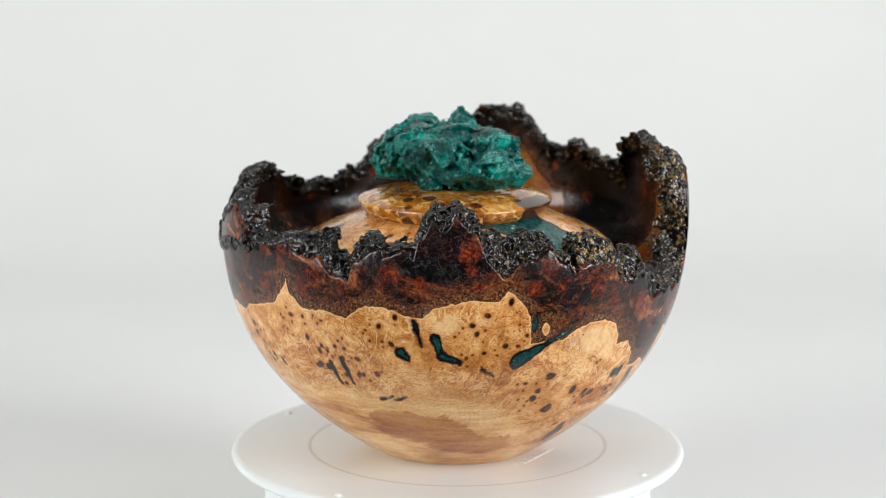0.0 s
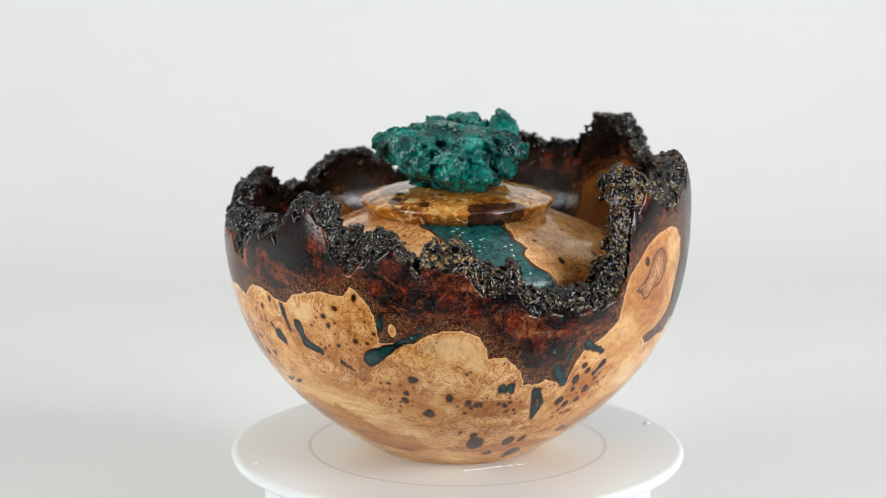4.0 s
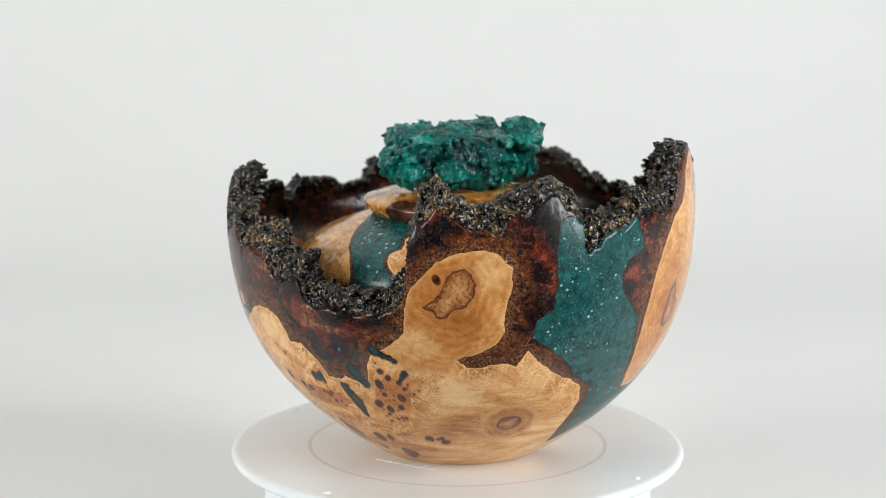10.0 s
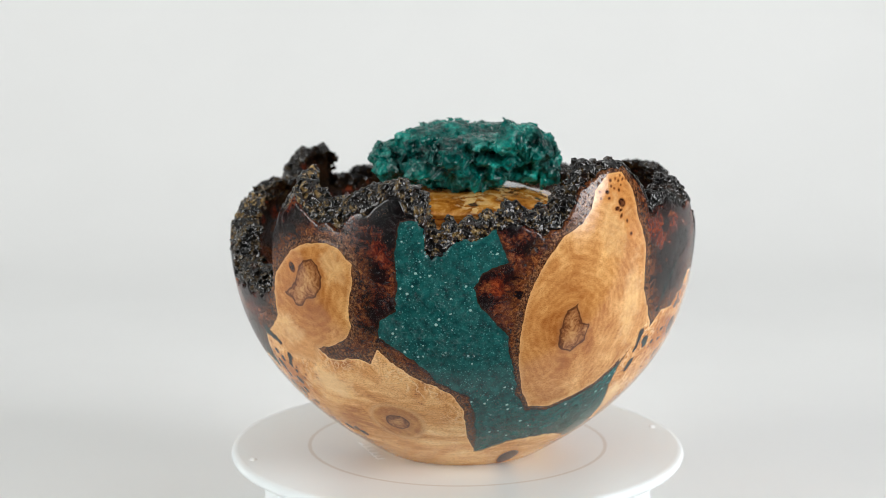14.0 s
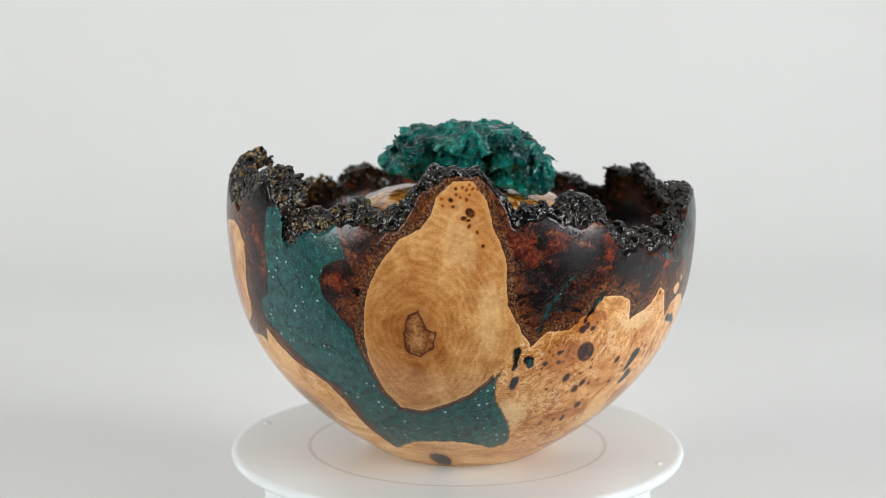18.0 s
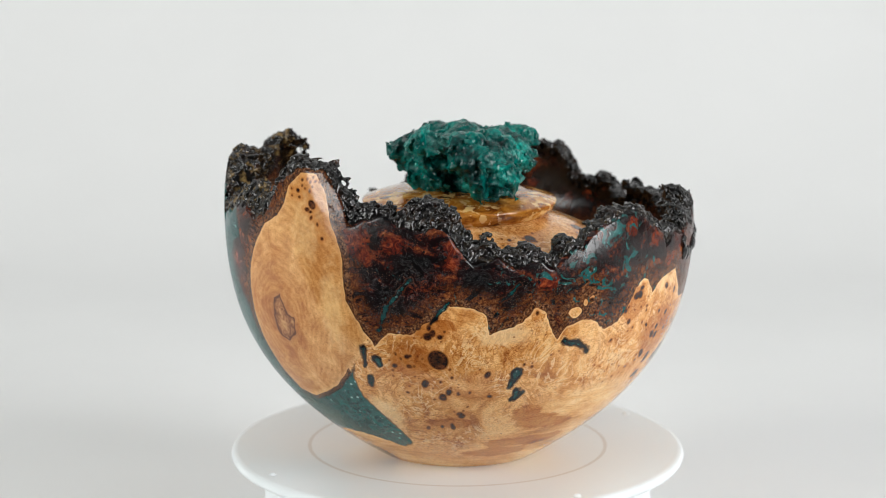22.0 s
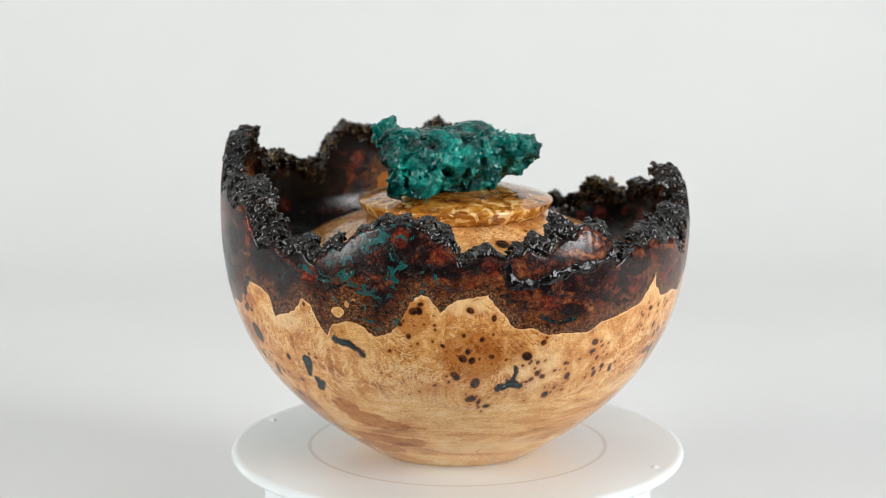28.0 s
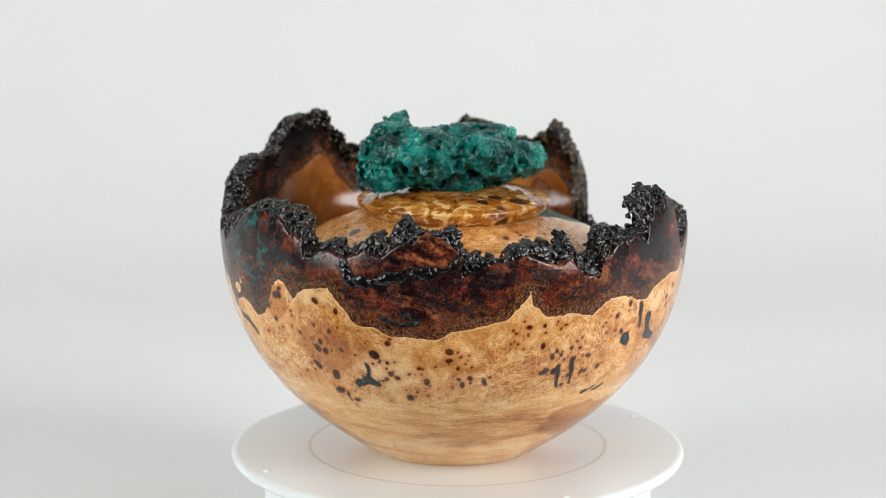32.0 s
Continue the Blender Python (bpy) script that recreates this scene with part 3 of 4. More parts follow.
KNOTS_B = [(52.3, 34.5, 1.0), (52.8, 39.1, 1.0), (54.6, 35.0, 0.9), (58.7, 16.1, 2.7), (60.0, 16.4, 1.2), (64.4, 16.8, 1.8), (64.8, 17.0, 1.2), (65.8, 7.1, 3.0),
           (67.7, 7.7, 2.7), (69.0, 37.1, 2.1), (70.6, 28.0, 0.7), (71.0, 32.0, 0.9), (71.3, 47.2, 2.2), (71.9, 42.3, 1.2), (72.1, 34.8, 1.8), (72.5, 53.6, 1.5),
           (73.2, 29.7, 0.7), (74.3, 50.8, 1.5), (75.8, 36.2, 1.5), (76.1, 30.3, 0.9), (76.5, 41.7, 1.6), (76.9, 41.0, 1.8), (78.1, 45.9, 0.9), (80.7, 43.6, 0.7),
           (81.1, 19.0, 1.5), (81.8, 19.1, 1.6), (82.3, 18.7, 1.5), (84.9, 18.7, 0.9), (86.6, 19.3, 1.2), (87.8, 17.0, 1.8), (157.2, 5.2, 4.4)]
KNOTS_C = [(189.6, 57.9, 1.2), (193.0, 62.4, 1.2), (193.1, 58.0, 0.9), (193.5, 58.0, 0.9), (193.8, 73.1, 0.9), (193.8, 62.8, 0.7), (195.6, 26.9, 1.0), (196.2, 75.5, 1.3),
           (196.9, 50.1, 1.8), (197.5, 50.5, 0.9), (198.3, 71.6, 1.8), (198.7, 75.4, 1.2), (199.5, 73.1, 1.5), (200.3, 27.9, 0.9), (200.6, 61.3, 4.3), (201.2, 71.5, 1.2),
           (201.3, 43.3, 1.5), (201.4, 44.4, 1.3), (202.9, 46.0, 1.3), (203.1, 46.6, 1.3), (203.5, 29.1, 0.9), (203.8, 27.7, 1.3)]
KNOTS_D = [(203.9, 53.3, 0.7), (205.9, 35.1, 1.2), (206.5, 34.0, 1.5), (212.9, 54.5, 1.5), (214.0, 44.0, 1.0), (223.9, 80.8, 0.9), (224.1, 57.3, 0.7), (237.6, 77.2, 1.8),
           (237.8, 84.0, 1.3), (246.0, 64.8, 0.7), (248.6, 77.3, 1.2), (249.0, 76.7, 1.2), (250.9, 71.5, 1.2), (252.3, 82.2, 1.8), (253.0, 68.4, 0.6), (253.5, 82.5, 1.8),
           (254.0, 85.2, 1.2), (256.6, 49.5, 0.7), (257.2, 74.7, 0.7), (258.9, 67.7, 1.0), (261.6, 54.7, 1.5), (262.2, 53.5, 1.6), (263.7, 62.0, 1.8), (263.9, 72.2, 0.9),
           (264.9, 65.1, 1.3), (265.3, 82.8, 1.5), (265.9, 61.1, 1.6), (266.1, 42.8, 1.9), (266.4, 43.1, 1.5), (267.0, 50.6, 2.2), (268.2, 70.4, 1.2), (268.3, 41.1, 1.0),
           (270.6, 39.0, 1.2)]
KNOTS_E = [(270.7, 62.7, 1.2), (270.8, 79.4, 1.3), (279.6, 62.0, 2.2), (280.9, 59.6, 0.7), (281.9, 51.2, 0.9), (282.7, 58.7, 0.9), (283.2, 53.7, 1.3), (283.4, 67.6, 1.3),
           (284.8, 52.0, 1.2), (287.4, 42.7, 1.6), (289.6, 45.6, 0.7), (290.7, 57.0, 0.9), (292.4, 50.7, 1.5), (294.8, 58.0, 0.6), (298.2, 60.8, 1.3), (298.3, 64.8, 1.6),
           (300.4, 57.3, 0.9), (300.6, 52.2, 0.9), (301.5, 49.5, 1.3), (303.5, 52.6, 1.2), (303.8, 57.7, 0.6), (313.0, 67.6, 0.6), (314.1, 72.1, 0.7), (314.8, 67.4, 0.6),
           (317.2, 74.4, 1.2), (321.1, 74.6, 0.9), (321.3, 65.7, 1.3), (322.3, 53.2, 1.3), (323.2, 53.9, 1.6), (324.3, 60.3, 1.3), (325.3, 62.8, 1.0), (325.9, 53.4, 1.8),
           (326.7, 74.1, 0.7)]
KNOTS_F = [(326.8, 60.7, 0.9), (329.4, 63.4, 1.0), (329.6, 46.3, 1.0), (330.5, 50.5, 1.0), (330.6, 66.1, 0.7), (330.9, 58.1, 1.2), (331.0, 55.6, 0.7), (332.0, 62.9, 0.9),
           (334.6, 51.4, 1.3), (335.2, 58.8, 1.2), (335.9, 51.6, 1.0), (338.6, 72.3, 0.7), (339.4, 67.7, 0.7), (339.9, 52.6, 1.3), (342.1, 74.4, 1.2), (344.8, 66.9, 1.3),
           (346.2, 78.7, 1.3)]
KNOTS_G = [(167.0, 131.6, 0.7), (165.9, 127.2, 1.0), (169.4, 131.1, 0.6), (170.8, 131.5, 0.6), (169.4, 127.4, 0.7), (166.4, 124.6, 0.7), (163.8, 127.6, 0.5), (164.1, 124.8, 0.5),
           (168.0, 128.3, 0.5), (170.1, 129.3, 0.5), (168.5, 132.1, 0.5), (170.1, 133.1, 0.5), (167.1, 129.3, 0.6), (171.9, 131.4, 0.5), (170.2, 122.2, 1.9), (168.8, 120.0, 1.1),
           (169.8, 119.2, 0.8), (170.0, 116.9, 0.8), (171.8, 114.5, 0.7), (173.1, 109.0, 0.8)]
KNOTS = KNOTS_A + KNOTS_B + KNOTS_C + KNOTS_D + KNOTS_E + KNOTS_F + KNOTS_G
VEINS_A = [(350.6, 77.7, 352.3, 66.5, 1.2), (347.1, 63.2, 348.3, 61.0, 2.6), (355.5, 69.2, 356.6, 62.3, 2.3), (356.6, 62.3, 1.6, 59.4, 2.1), (6.8, 55.8, 9.9, 52.4, 1.0), (15.7, 59.2, 21.1, 64.6, 3.5),
           (21.1, 64.6, 29.0, 72.0, 1.9), (19.2, 78.3, 19.1, 72.5, 1.5), (49.9, 46.1, 50.5, 45.1, 2.3), (59.2, 43.9, 61.8, 30.8, 1.5), (52.0, 46.2, 52.4, 44.8, 2.3), (60.2, 43.7, 62.4, 37.3, 1.6),
           (62.4, 37.3, 62.2, 29.8, 1.7), (71.5, 63.4, 76.7, 59.0, 1.7), (78.9, 53.5, 76.7, 48.9, 1.5), (64.1, 53.4, 67.3, 46.4, 2.6), (231.9, 67.2, 236.2, 65.5, 1.7), (236.2, 65.5, 239.2, 61.6, 1.4),
           (220.1, 54.3, 219.1, 49.5, 2.1)]
VEINS_B = [(221.2, 45.2, 220.9, 42.4, 2.1), (273.4, 47.9, 277.0, 51.0, 1.7), (277.1, 50.4, 277.1, 56.8, 1.3), (275.9, 50.0, 279.0, 48.5, 1.9), (282.1, 79.2, 286.9, 75.6, 1.0), (286.9, 75.6, 291.2, 77.1, 1.2),
           (181.8, 64.6, 181.6, 57.4, 1.5), (185.1, 60.3, 185.7, 57.8, 2.1), (182.2, 50.5, 182.2, 48.1, 2.0), (220.5, 54.8, 219.0, 48.3, 2.1), (222.7, 44.9, 220.0, 41.7, 1.6), (194.5, 94.6, 188.7, 83.2, 1.2),
           (188.7, 83.2, 186.6, 72.5, 1.3), (203.5, 86.3, 199.0, 77.0, 1.2), (219.3, 92.9, 215.3, 86.5, 1.2), (42.9, 20.5, 47.6, 15.1, 1.4), (66.2, 57.6, 67.5, 65.6, 1.1), (306.9, 51.1, 307.9, 48.8, 1.1),
           (326.6, 55.5, 328.1, 45.6, 1.1)]
VEINS_C = [(330.3, 58.3, 331.8, 47.0, 1.1), (339.1, 39.8, 342.8, 42.2, 0.8), (342.9, 40.5, 346.7, 42.0, 0.7)]
VEINS = VEINS_A + VEINS_B + VEINS_C
# Red patches in the bark, pale islands of wood in it, and the ledge of rough bark.
RED_B = [(345, 95, 5), (352, 92, 4), (12, 99, 5), (18, 91, 5), (35, 87, 5), (41, 82, 5), (50, 76, 6), (58, 67, 5), (326, 94, 5), (315, 97, 4), (301, 90, 4), (284, 84, 5),
         (298, 82, 4), (309, 87, 5), (322, 86, 5), (275, 90, 4), (66, 72, 5), (70, 80, 5), (333, 88, 4), (5, 92, 4)]
RED_A = [(3.5, 106.5, 5.5), (4.3, 97.8, 3.9), (25.4, 90.0, 3.9), (22.3, 99.9, 5.9), (30.3, 97.8, 4.7), (90.3, 124.2, 4.7), (86.3, 120.0, 3.4), (87.1, 124.2, 3.1),
    (93.8, 120.6, 5.0), (111.6, 108.1, 5.0), (113.2, 102.3, 3.9), (138.7, 92.2, 5.5), (149.8, 106.0, 3.4), (180.6, 110.8, 4.7), (183.9, 104.8, 4.7),
    (181.8, 109.3, 7.0), (190.6, 108.4, 6.2), (204.1, 108.3, 4.7), (225.3, 93.7, 3.7), (204.4, 101.5, 3.9), (226.3, 94.1, 5.0), (207.0, 106.2, 3.4),
    (250.1, 112.6, 4.7), (258.4, 104.9, 4.4), (266.0, 93.9, 3.9), (269.7, 100.9, 4.4), (306.9, 90.3, 3.1),
    (308.1, 100.2, 2.2), (277.5, 92.3, 3.1)]
ISLANDS = [(22.0, 72.6, 1.6, 2.8), (233.6, 79.8, 3.1, 2.2), (236.2, 83.4, 0.9, 1.4), (237.8, 84.4, 1.4, 1.6)]
RIDGE = [(274.1, 98.9), (274.6, 92.7), (279.3, 92.5), (285.7, 95.7), (291.3, 97.3), (297.9, 99.6), (301.3, 103.6)]


def level(pairs, deg):
    p = np.array(pairs)
    return np.interp(deg, p[:, 0], p[:, 1], period=360)


def inside(poly, deg, mm):
    """Millimetres from the edge of an outline on the wall, positive within."""
    best, within = np.full(deg.shape, 1e9), np.zeros(deg.shape, bool)
    n = len(poly)
    x, y = deg * MM, mm
    for k in range(n):
        x0, y0, x1, y1 = poly[k][0] * MM, poly[k][1], poly[(k + 1) % n][0] * MM, poly[(k + 1) % n][1]
        dx, dy = x1 - x0, y1 - y0
        t = np.clip(((x - x0) * dx + (y - y0) * dy) / (dx * dx + dy * dy + 1e-9), 0, 1)
        best = np.minimum(best, (x - x0 - t * dx) ** 2 + (y - y0 - t * dy) ** 2)
        within ^= ((y0 > y) != (y1 > y)) & (x < x0 + (y - y0) * dx / (dy if abs(dy) > 1e-9 else 1e-9))
    return np.where(within, 1, -1) * np.sqrt(best)


def zones(deg, mm, fine=True):
    """What the wall is made of at an angle and a height: distances to the zones' edges, in millimetres."""
    p = np.stack([deg * MM, mm, mm * 0], -1).reshape(-1, 3)
    wx, wy = (vnoise(p, 4.0, 5).reshape(deg.shape) * 0.7 + vnoise(p, 1.6, 6).reshape(deg.shape) * 0.45), (vnoise(p, 4.0, 8).reshape(deg.shape) * 0.7 + vnoise(p, 1.6, 9).reshape(deg.shape) * 0.45)
    d2, m2 = deg + wx / MM * 0.7, mm + wy * 0.7
    line = WOOD_LINE_A + WOOD_LINE_B
    around = [(d - 360, h) for d, h in line[-8:]] + line + [(d + 360, h) for d, h in line[:8]]
    wood = inside(around + [(400, -300), (-40, -300)], d2, m2)
    small, large = inside(SMALL_SLICE, deg + (d2 - deg) * 0.6, mm + (m2 - mm) * 0.6), inside(LARGE_SLICE, deg + (d2 - deg) * 0.3, mm + (m2 - mm) * 0.3)
    wood = np.maximum(wood, np.maximum(small, large))
    for d, h, w, t in ISLANDS:
        wood = np.maximum(wood, (1 - np.hypot(turned(d2 - d) * MM / w, (m2 - h) / t)) * min(w, t))
    resin = np.minimum(inside(RESIN, d2, m2), np.where(mm > 24, -2.0 - np.maximum(small, large), 9))
    resin = np.minimum(resin, np.where((deg < 140) & (mm > 20), -1.8 - wood, 9))
    red = np.full(deg.shape, -9.0)
    for d, h, r in RED_A + RED_B:
        red = np.maximum(red, r - np.hypot(turned(d2 - d) * MM, m2 - h))
    slices = np.maximum(np.maximum(small, large), -20)
    ring = np.where(large > small, np.hypot((deg - 157.5) * MM * 1.25, mm - 73), np.hypot((deg - 91.5) * MM, mm - 90))
    oval = np.hypot((deg - 109.5) * MM * 0.75, (mm - 28) * 1.25)
    ring = np.where((oval < 14) & (slices < -4), oval, ring)
    slices = np.where((oval < 14) & (slices < 0), np.maximum(slices, 12 - oval), slices)
    core = np.maximum(inside(SMALL_CORE, d2, m2), inside(LARGE_CORE, d2, m2))
    core = np.maximum(core, 5.2 - np.hypot((deg - 109.5) * MM * 0.75, (mm - 28) * 1.4))
    (knot, knot_id), (vein, vein_id) = spots(deg, mm), cracks(d2, m2)
    return {"wood": wood, "resin": resin, "slice": slices, "ring": ring, "core": core, "knot": knot, "vein": vein, "teal": level(TEAL, deg), "char": deg * 0, "warmth": level(WARMTH, deg), "calm": level(CALM, deg) - mm, "red": red, "stain": patches(STAINS, deg, mm), "pale": patches(PALE, deg, mm),
            "knot_id": knot_id, "vein_id": vein_id}


def patches(spots_of, deg, mm):
    """How deep within a patch of the wood, from 1 in its middle down."""
    best = np.full(deg.shape, -3.0)
    for d, h, w, t in spots_of:
        best = np.maximum(best, 1 - np.hypot(turned(deg - d) * MM * outer(h / 1000) / 0.1 / w, (mm - h) / t))
    return best


def turned(a):
    return (a + 180) % 360 - 180


def spots(deg, mm):
    """Millimetres into the nearest knot, with a few bud-sized ones strewn round each."""
    rng = np.random.default_rng(7)
    best = np.full(deg.shape, -50.0)
    every = [(d, h, r, 0.75 + 0.5 * rng.random() if r < 4 else 1.08, 0.4 * rng.normal() if r < 4 else 0.6) for d, h, r in KNOTS]
    for d, h, r in KNOTS:
        if 30 < h < 75 and r < 3:
            for _ in range(2):
                every.append((d + rng.normal() * 2.4, h + rng.normal() * 3.2, 0.25 + 0.45 * rng.random(), 0.8 + 0.4 * rng.random(), rng.normal()))
    number = np.zeros(deg.shape, int)
    every.append((88.0, 94.8, 2.0, 1.2, 0.5))
    for k, (d, h, r, squash, lean) in enumerate(every):
        col = np.nonzero(np.abs(turned(deg[:, 0] - d)) * MM < r * 2 + 3)[0]
        x, y = turned(deg[col] - d) * MM * outer(h / 1000) / 0.1, mm[col] - h
        u, v = x * math.cos(lean) + y * math.sin(lean), y * math.cos(lean) - x * math.sin(lean)
        deep = r - np.hypot(u * squash, v / squash)
        if r > 1.3:
            number[col] = np.where((deep > best[col]) & (deep > 0), k + 1, number[col])
        best[col] = np.maximum(best[col], deep)
    return best, number


def cracks(deg, mm):
    best = np.full(deg.shape, -50.0)
    number = np.zeros(deg.shape, int)
    for k, (d0, h0, d1, h1, r) in enumerate(VEINS):
        col = np.nonzero(np.abs(turned(deg[:, 0] - (d0 + turned(d1 - d0) / 2))) < abs(turned(d1 - d0)) / 2 + 4)[0]
        x, y, dx, dy = turned(deg[col] - d0) * MM, mm[col] - h0, turned(d1 - d0) * MM, h1 - h0
        t = np.clip((x * dx + y * dy) / (dx * dx + dy * dy + 1e-6), 0, 1)
        deep = r * (1 - 0.35 * t) - np.hypot(x - t * dx, y - t * dy)
        number[col] = np.where((deep > best[col]) & (deep > 0), k + 1, number[col])
        best[col] = np.maximum(best[col], deep)
    return best, number


def ring_grid(cols, rows):
    i, j = np.meshgrid(np.arange(cols), np.arange(rows - 1), indexing="ij")
    k = (i + 1) % cols
    return np.stack([i * rows + j, k * rows + j, k * rows + j + 1, i * rows + j + 1], 2)


def rim(deg):
    return level(RIM_A + RIM_B, deg)


def lip(deg, z):
    """How far the wall has bent inward below the worn rim at a height, in metres."""
    soft = sum(rim(deg + k) for k in range(-8, 9, 2)) / 9
    d = np.clip(z * 1000 - (soft - 15), 0, 20)
    return 0.0000075 * d * d


def build_bowl():
    bowl = tagged(new("lidded_bowl"), "turned burl bowl with charred bark rim and teal resin inlay", "bowl")
    cols, rows = 1440, 340
    deg = np.arange(cols) * 360 / cols
    z = np.linspace(0, 1, rows) ** 0.9 * 0.142
    g, zz = np.meshgrid(deg, z, indexing="ij")
    a = np.radians(g)
    edge = np.clip(1 - (crust_foot(g[:, :1]) - zz * 1000) / 1.3, 0, 1.4)
    r = outer(zz) - lip(g, zz) - 0.0007 * edge * edge
    verts = np.stack([r * np.sin(a) + SHIFT[0], -r * np.cos(a) + SHIFT[1], zz], 2).reshape(-1, 3)
    zone = zones(g, zz * 1000)
    quads = ring_grid(cols, rows)
    keep = zz * 1000 < crust_foot(g[:, :1]) + 0.5
    ok = keep[:, :-1] & np.roll(keep, -1, 0)[:, :-1]
    knot_id, vein_id = zone.pop("knot_id"), zone.pop("vein_id")
    flat = {k: v.reshape(-1) for k, v in zone.items()}
    kind = np.zeros(g.shape, int)
    kind[zone["wood"] > 0] = 1
    kind[(zone["slice"] > 0) & (zz > 0.04) & (g < 110)] = 2
    kind[(zone["slice"] > 0) & (zz > 0.034) & (g > 140)] = 3
    kind[zone["resin"] > 0] = 4
    names = ("bark_band", "burl_body", "branch_slice", "branch_slice", "resin_inlay")
    labels = ("polished dark red-brown bark layer", "golden burl wood with dark knots", "pale branch cross-section with growth rings",
              "pale branch cross-section with growth rings", "teal green resin with pale flecks")
    kind[(vein_id > 0) & (zone["vein"] > 0) & (kind != 4)] = 5
    kind[(knot_id > 0) & (zone["knot"] > 0) & (kind > 0) & (kind < 4)] = 6
    for name, number, k, label in (("resin_vein", vein_id, 5, "dark teal resin-filled crack"), ("knot", knot_id, 6, "dark brown knot")):
        for n in range(1, number.max() + 1):
            sel = ok & (kind[:, :-1] == k) & (number[:, :-1] == n)
            if sel.sum() > 5:
                link(name, grid_mesh(name, verts, quads[sel], BURL, **flat), bowl, label)
    for k in range(5):
        sel = ok & (kind[:, :-1] == k)
        link(names[k], grid_mesh(names[k], verts, quads[sel], BURL, **flat), bowl, labels[k])
    # inside of the wall, with the ledge that bears the lid
    cols, rows = 720, 110
    deg = np.arange(cols) * 360 / cols
    z = 0.0805 + 0.0615 * np.linspace(0, 1, rows) ** 1.6
    g, zz = np.meshgrid(deg, z, indexing="ij")
    bend = np.sqrt(1 - np.clip((0.1005 - zz) / 0.020, 0, 1) ** 2)
    r = 0.0735 + (outer(zz) - WALL - lip(g, zz) - 0.0735) * bend
    a = np.radians(g)
    verts = np.stack([r * np.sin(a) + SHIFT[0], -r * np.cos(a) + SHIFT[1], zz], 2).reshape(-1, 3)
    zone = zones(g, zz * 1000 - 6)
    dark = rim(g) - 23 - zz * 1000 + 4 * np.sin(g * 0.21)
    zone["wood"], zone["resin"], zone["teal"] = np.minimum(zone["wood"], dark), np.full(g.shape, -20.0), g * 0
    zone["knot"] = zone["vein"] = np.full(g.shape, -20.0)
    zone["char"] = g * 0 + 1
    keep = zz * 1000 < np.maximum(rim(g) - np.maximum(5.0, 0.55 * level(CRUST_DEPTH, g)), np.minimum(rim(g) - 2.5, 98))
    ok = keep[:, :-1] & np.roll(keep, -1, 0)[:, :-1]
    flat = {k: v.reshape(-1) for k, v in zone.items()}
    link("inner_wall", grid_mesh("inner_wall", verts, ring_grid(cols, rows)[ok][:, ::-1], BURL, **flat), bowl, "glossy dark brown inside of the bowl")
    ledge = [(0.0005, 0.012), (0.03, 0.013), (0.058, 0.035), (0.066, 0.0795), (0.0665, 0.0804), (0.0738, 0.0804)]
    link("ledge", lathe("ledge", ledge, BURL, 200, SHIFT), bowl)
    foot = [(0.0005, 0.0), (0.0345, 0.0), (0.0357, 0.0004)]
    link("foot", lathe("foot", foot, BURL, 200, SHIFT), bowl)
    build_crust(bowl)
    build_ridge(bowl)
    return bowl


def crust_foot(deg):
    """The height at which the rough crust begins, in millimetres."""
    a = np.radians(deg).ravel()
    p = np.stack([0.1 * np.sin(a), 0.1 * np.cos(a), a * 0], 1)
    n = vnoise(p, 0.014, 71) * 0.42 + vnoise(p, 0.007, 72) * 0.2 + vnoise(p, 0.003, 76) * 0.14
    n = n.reshape(deg.shape)
    return rim(deg) - np.maximum(level(CRUST_DEPTH, deg) * (1 + n), 2.2)


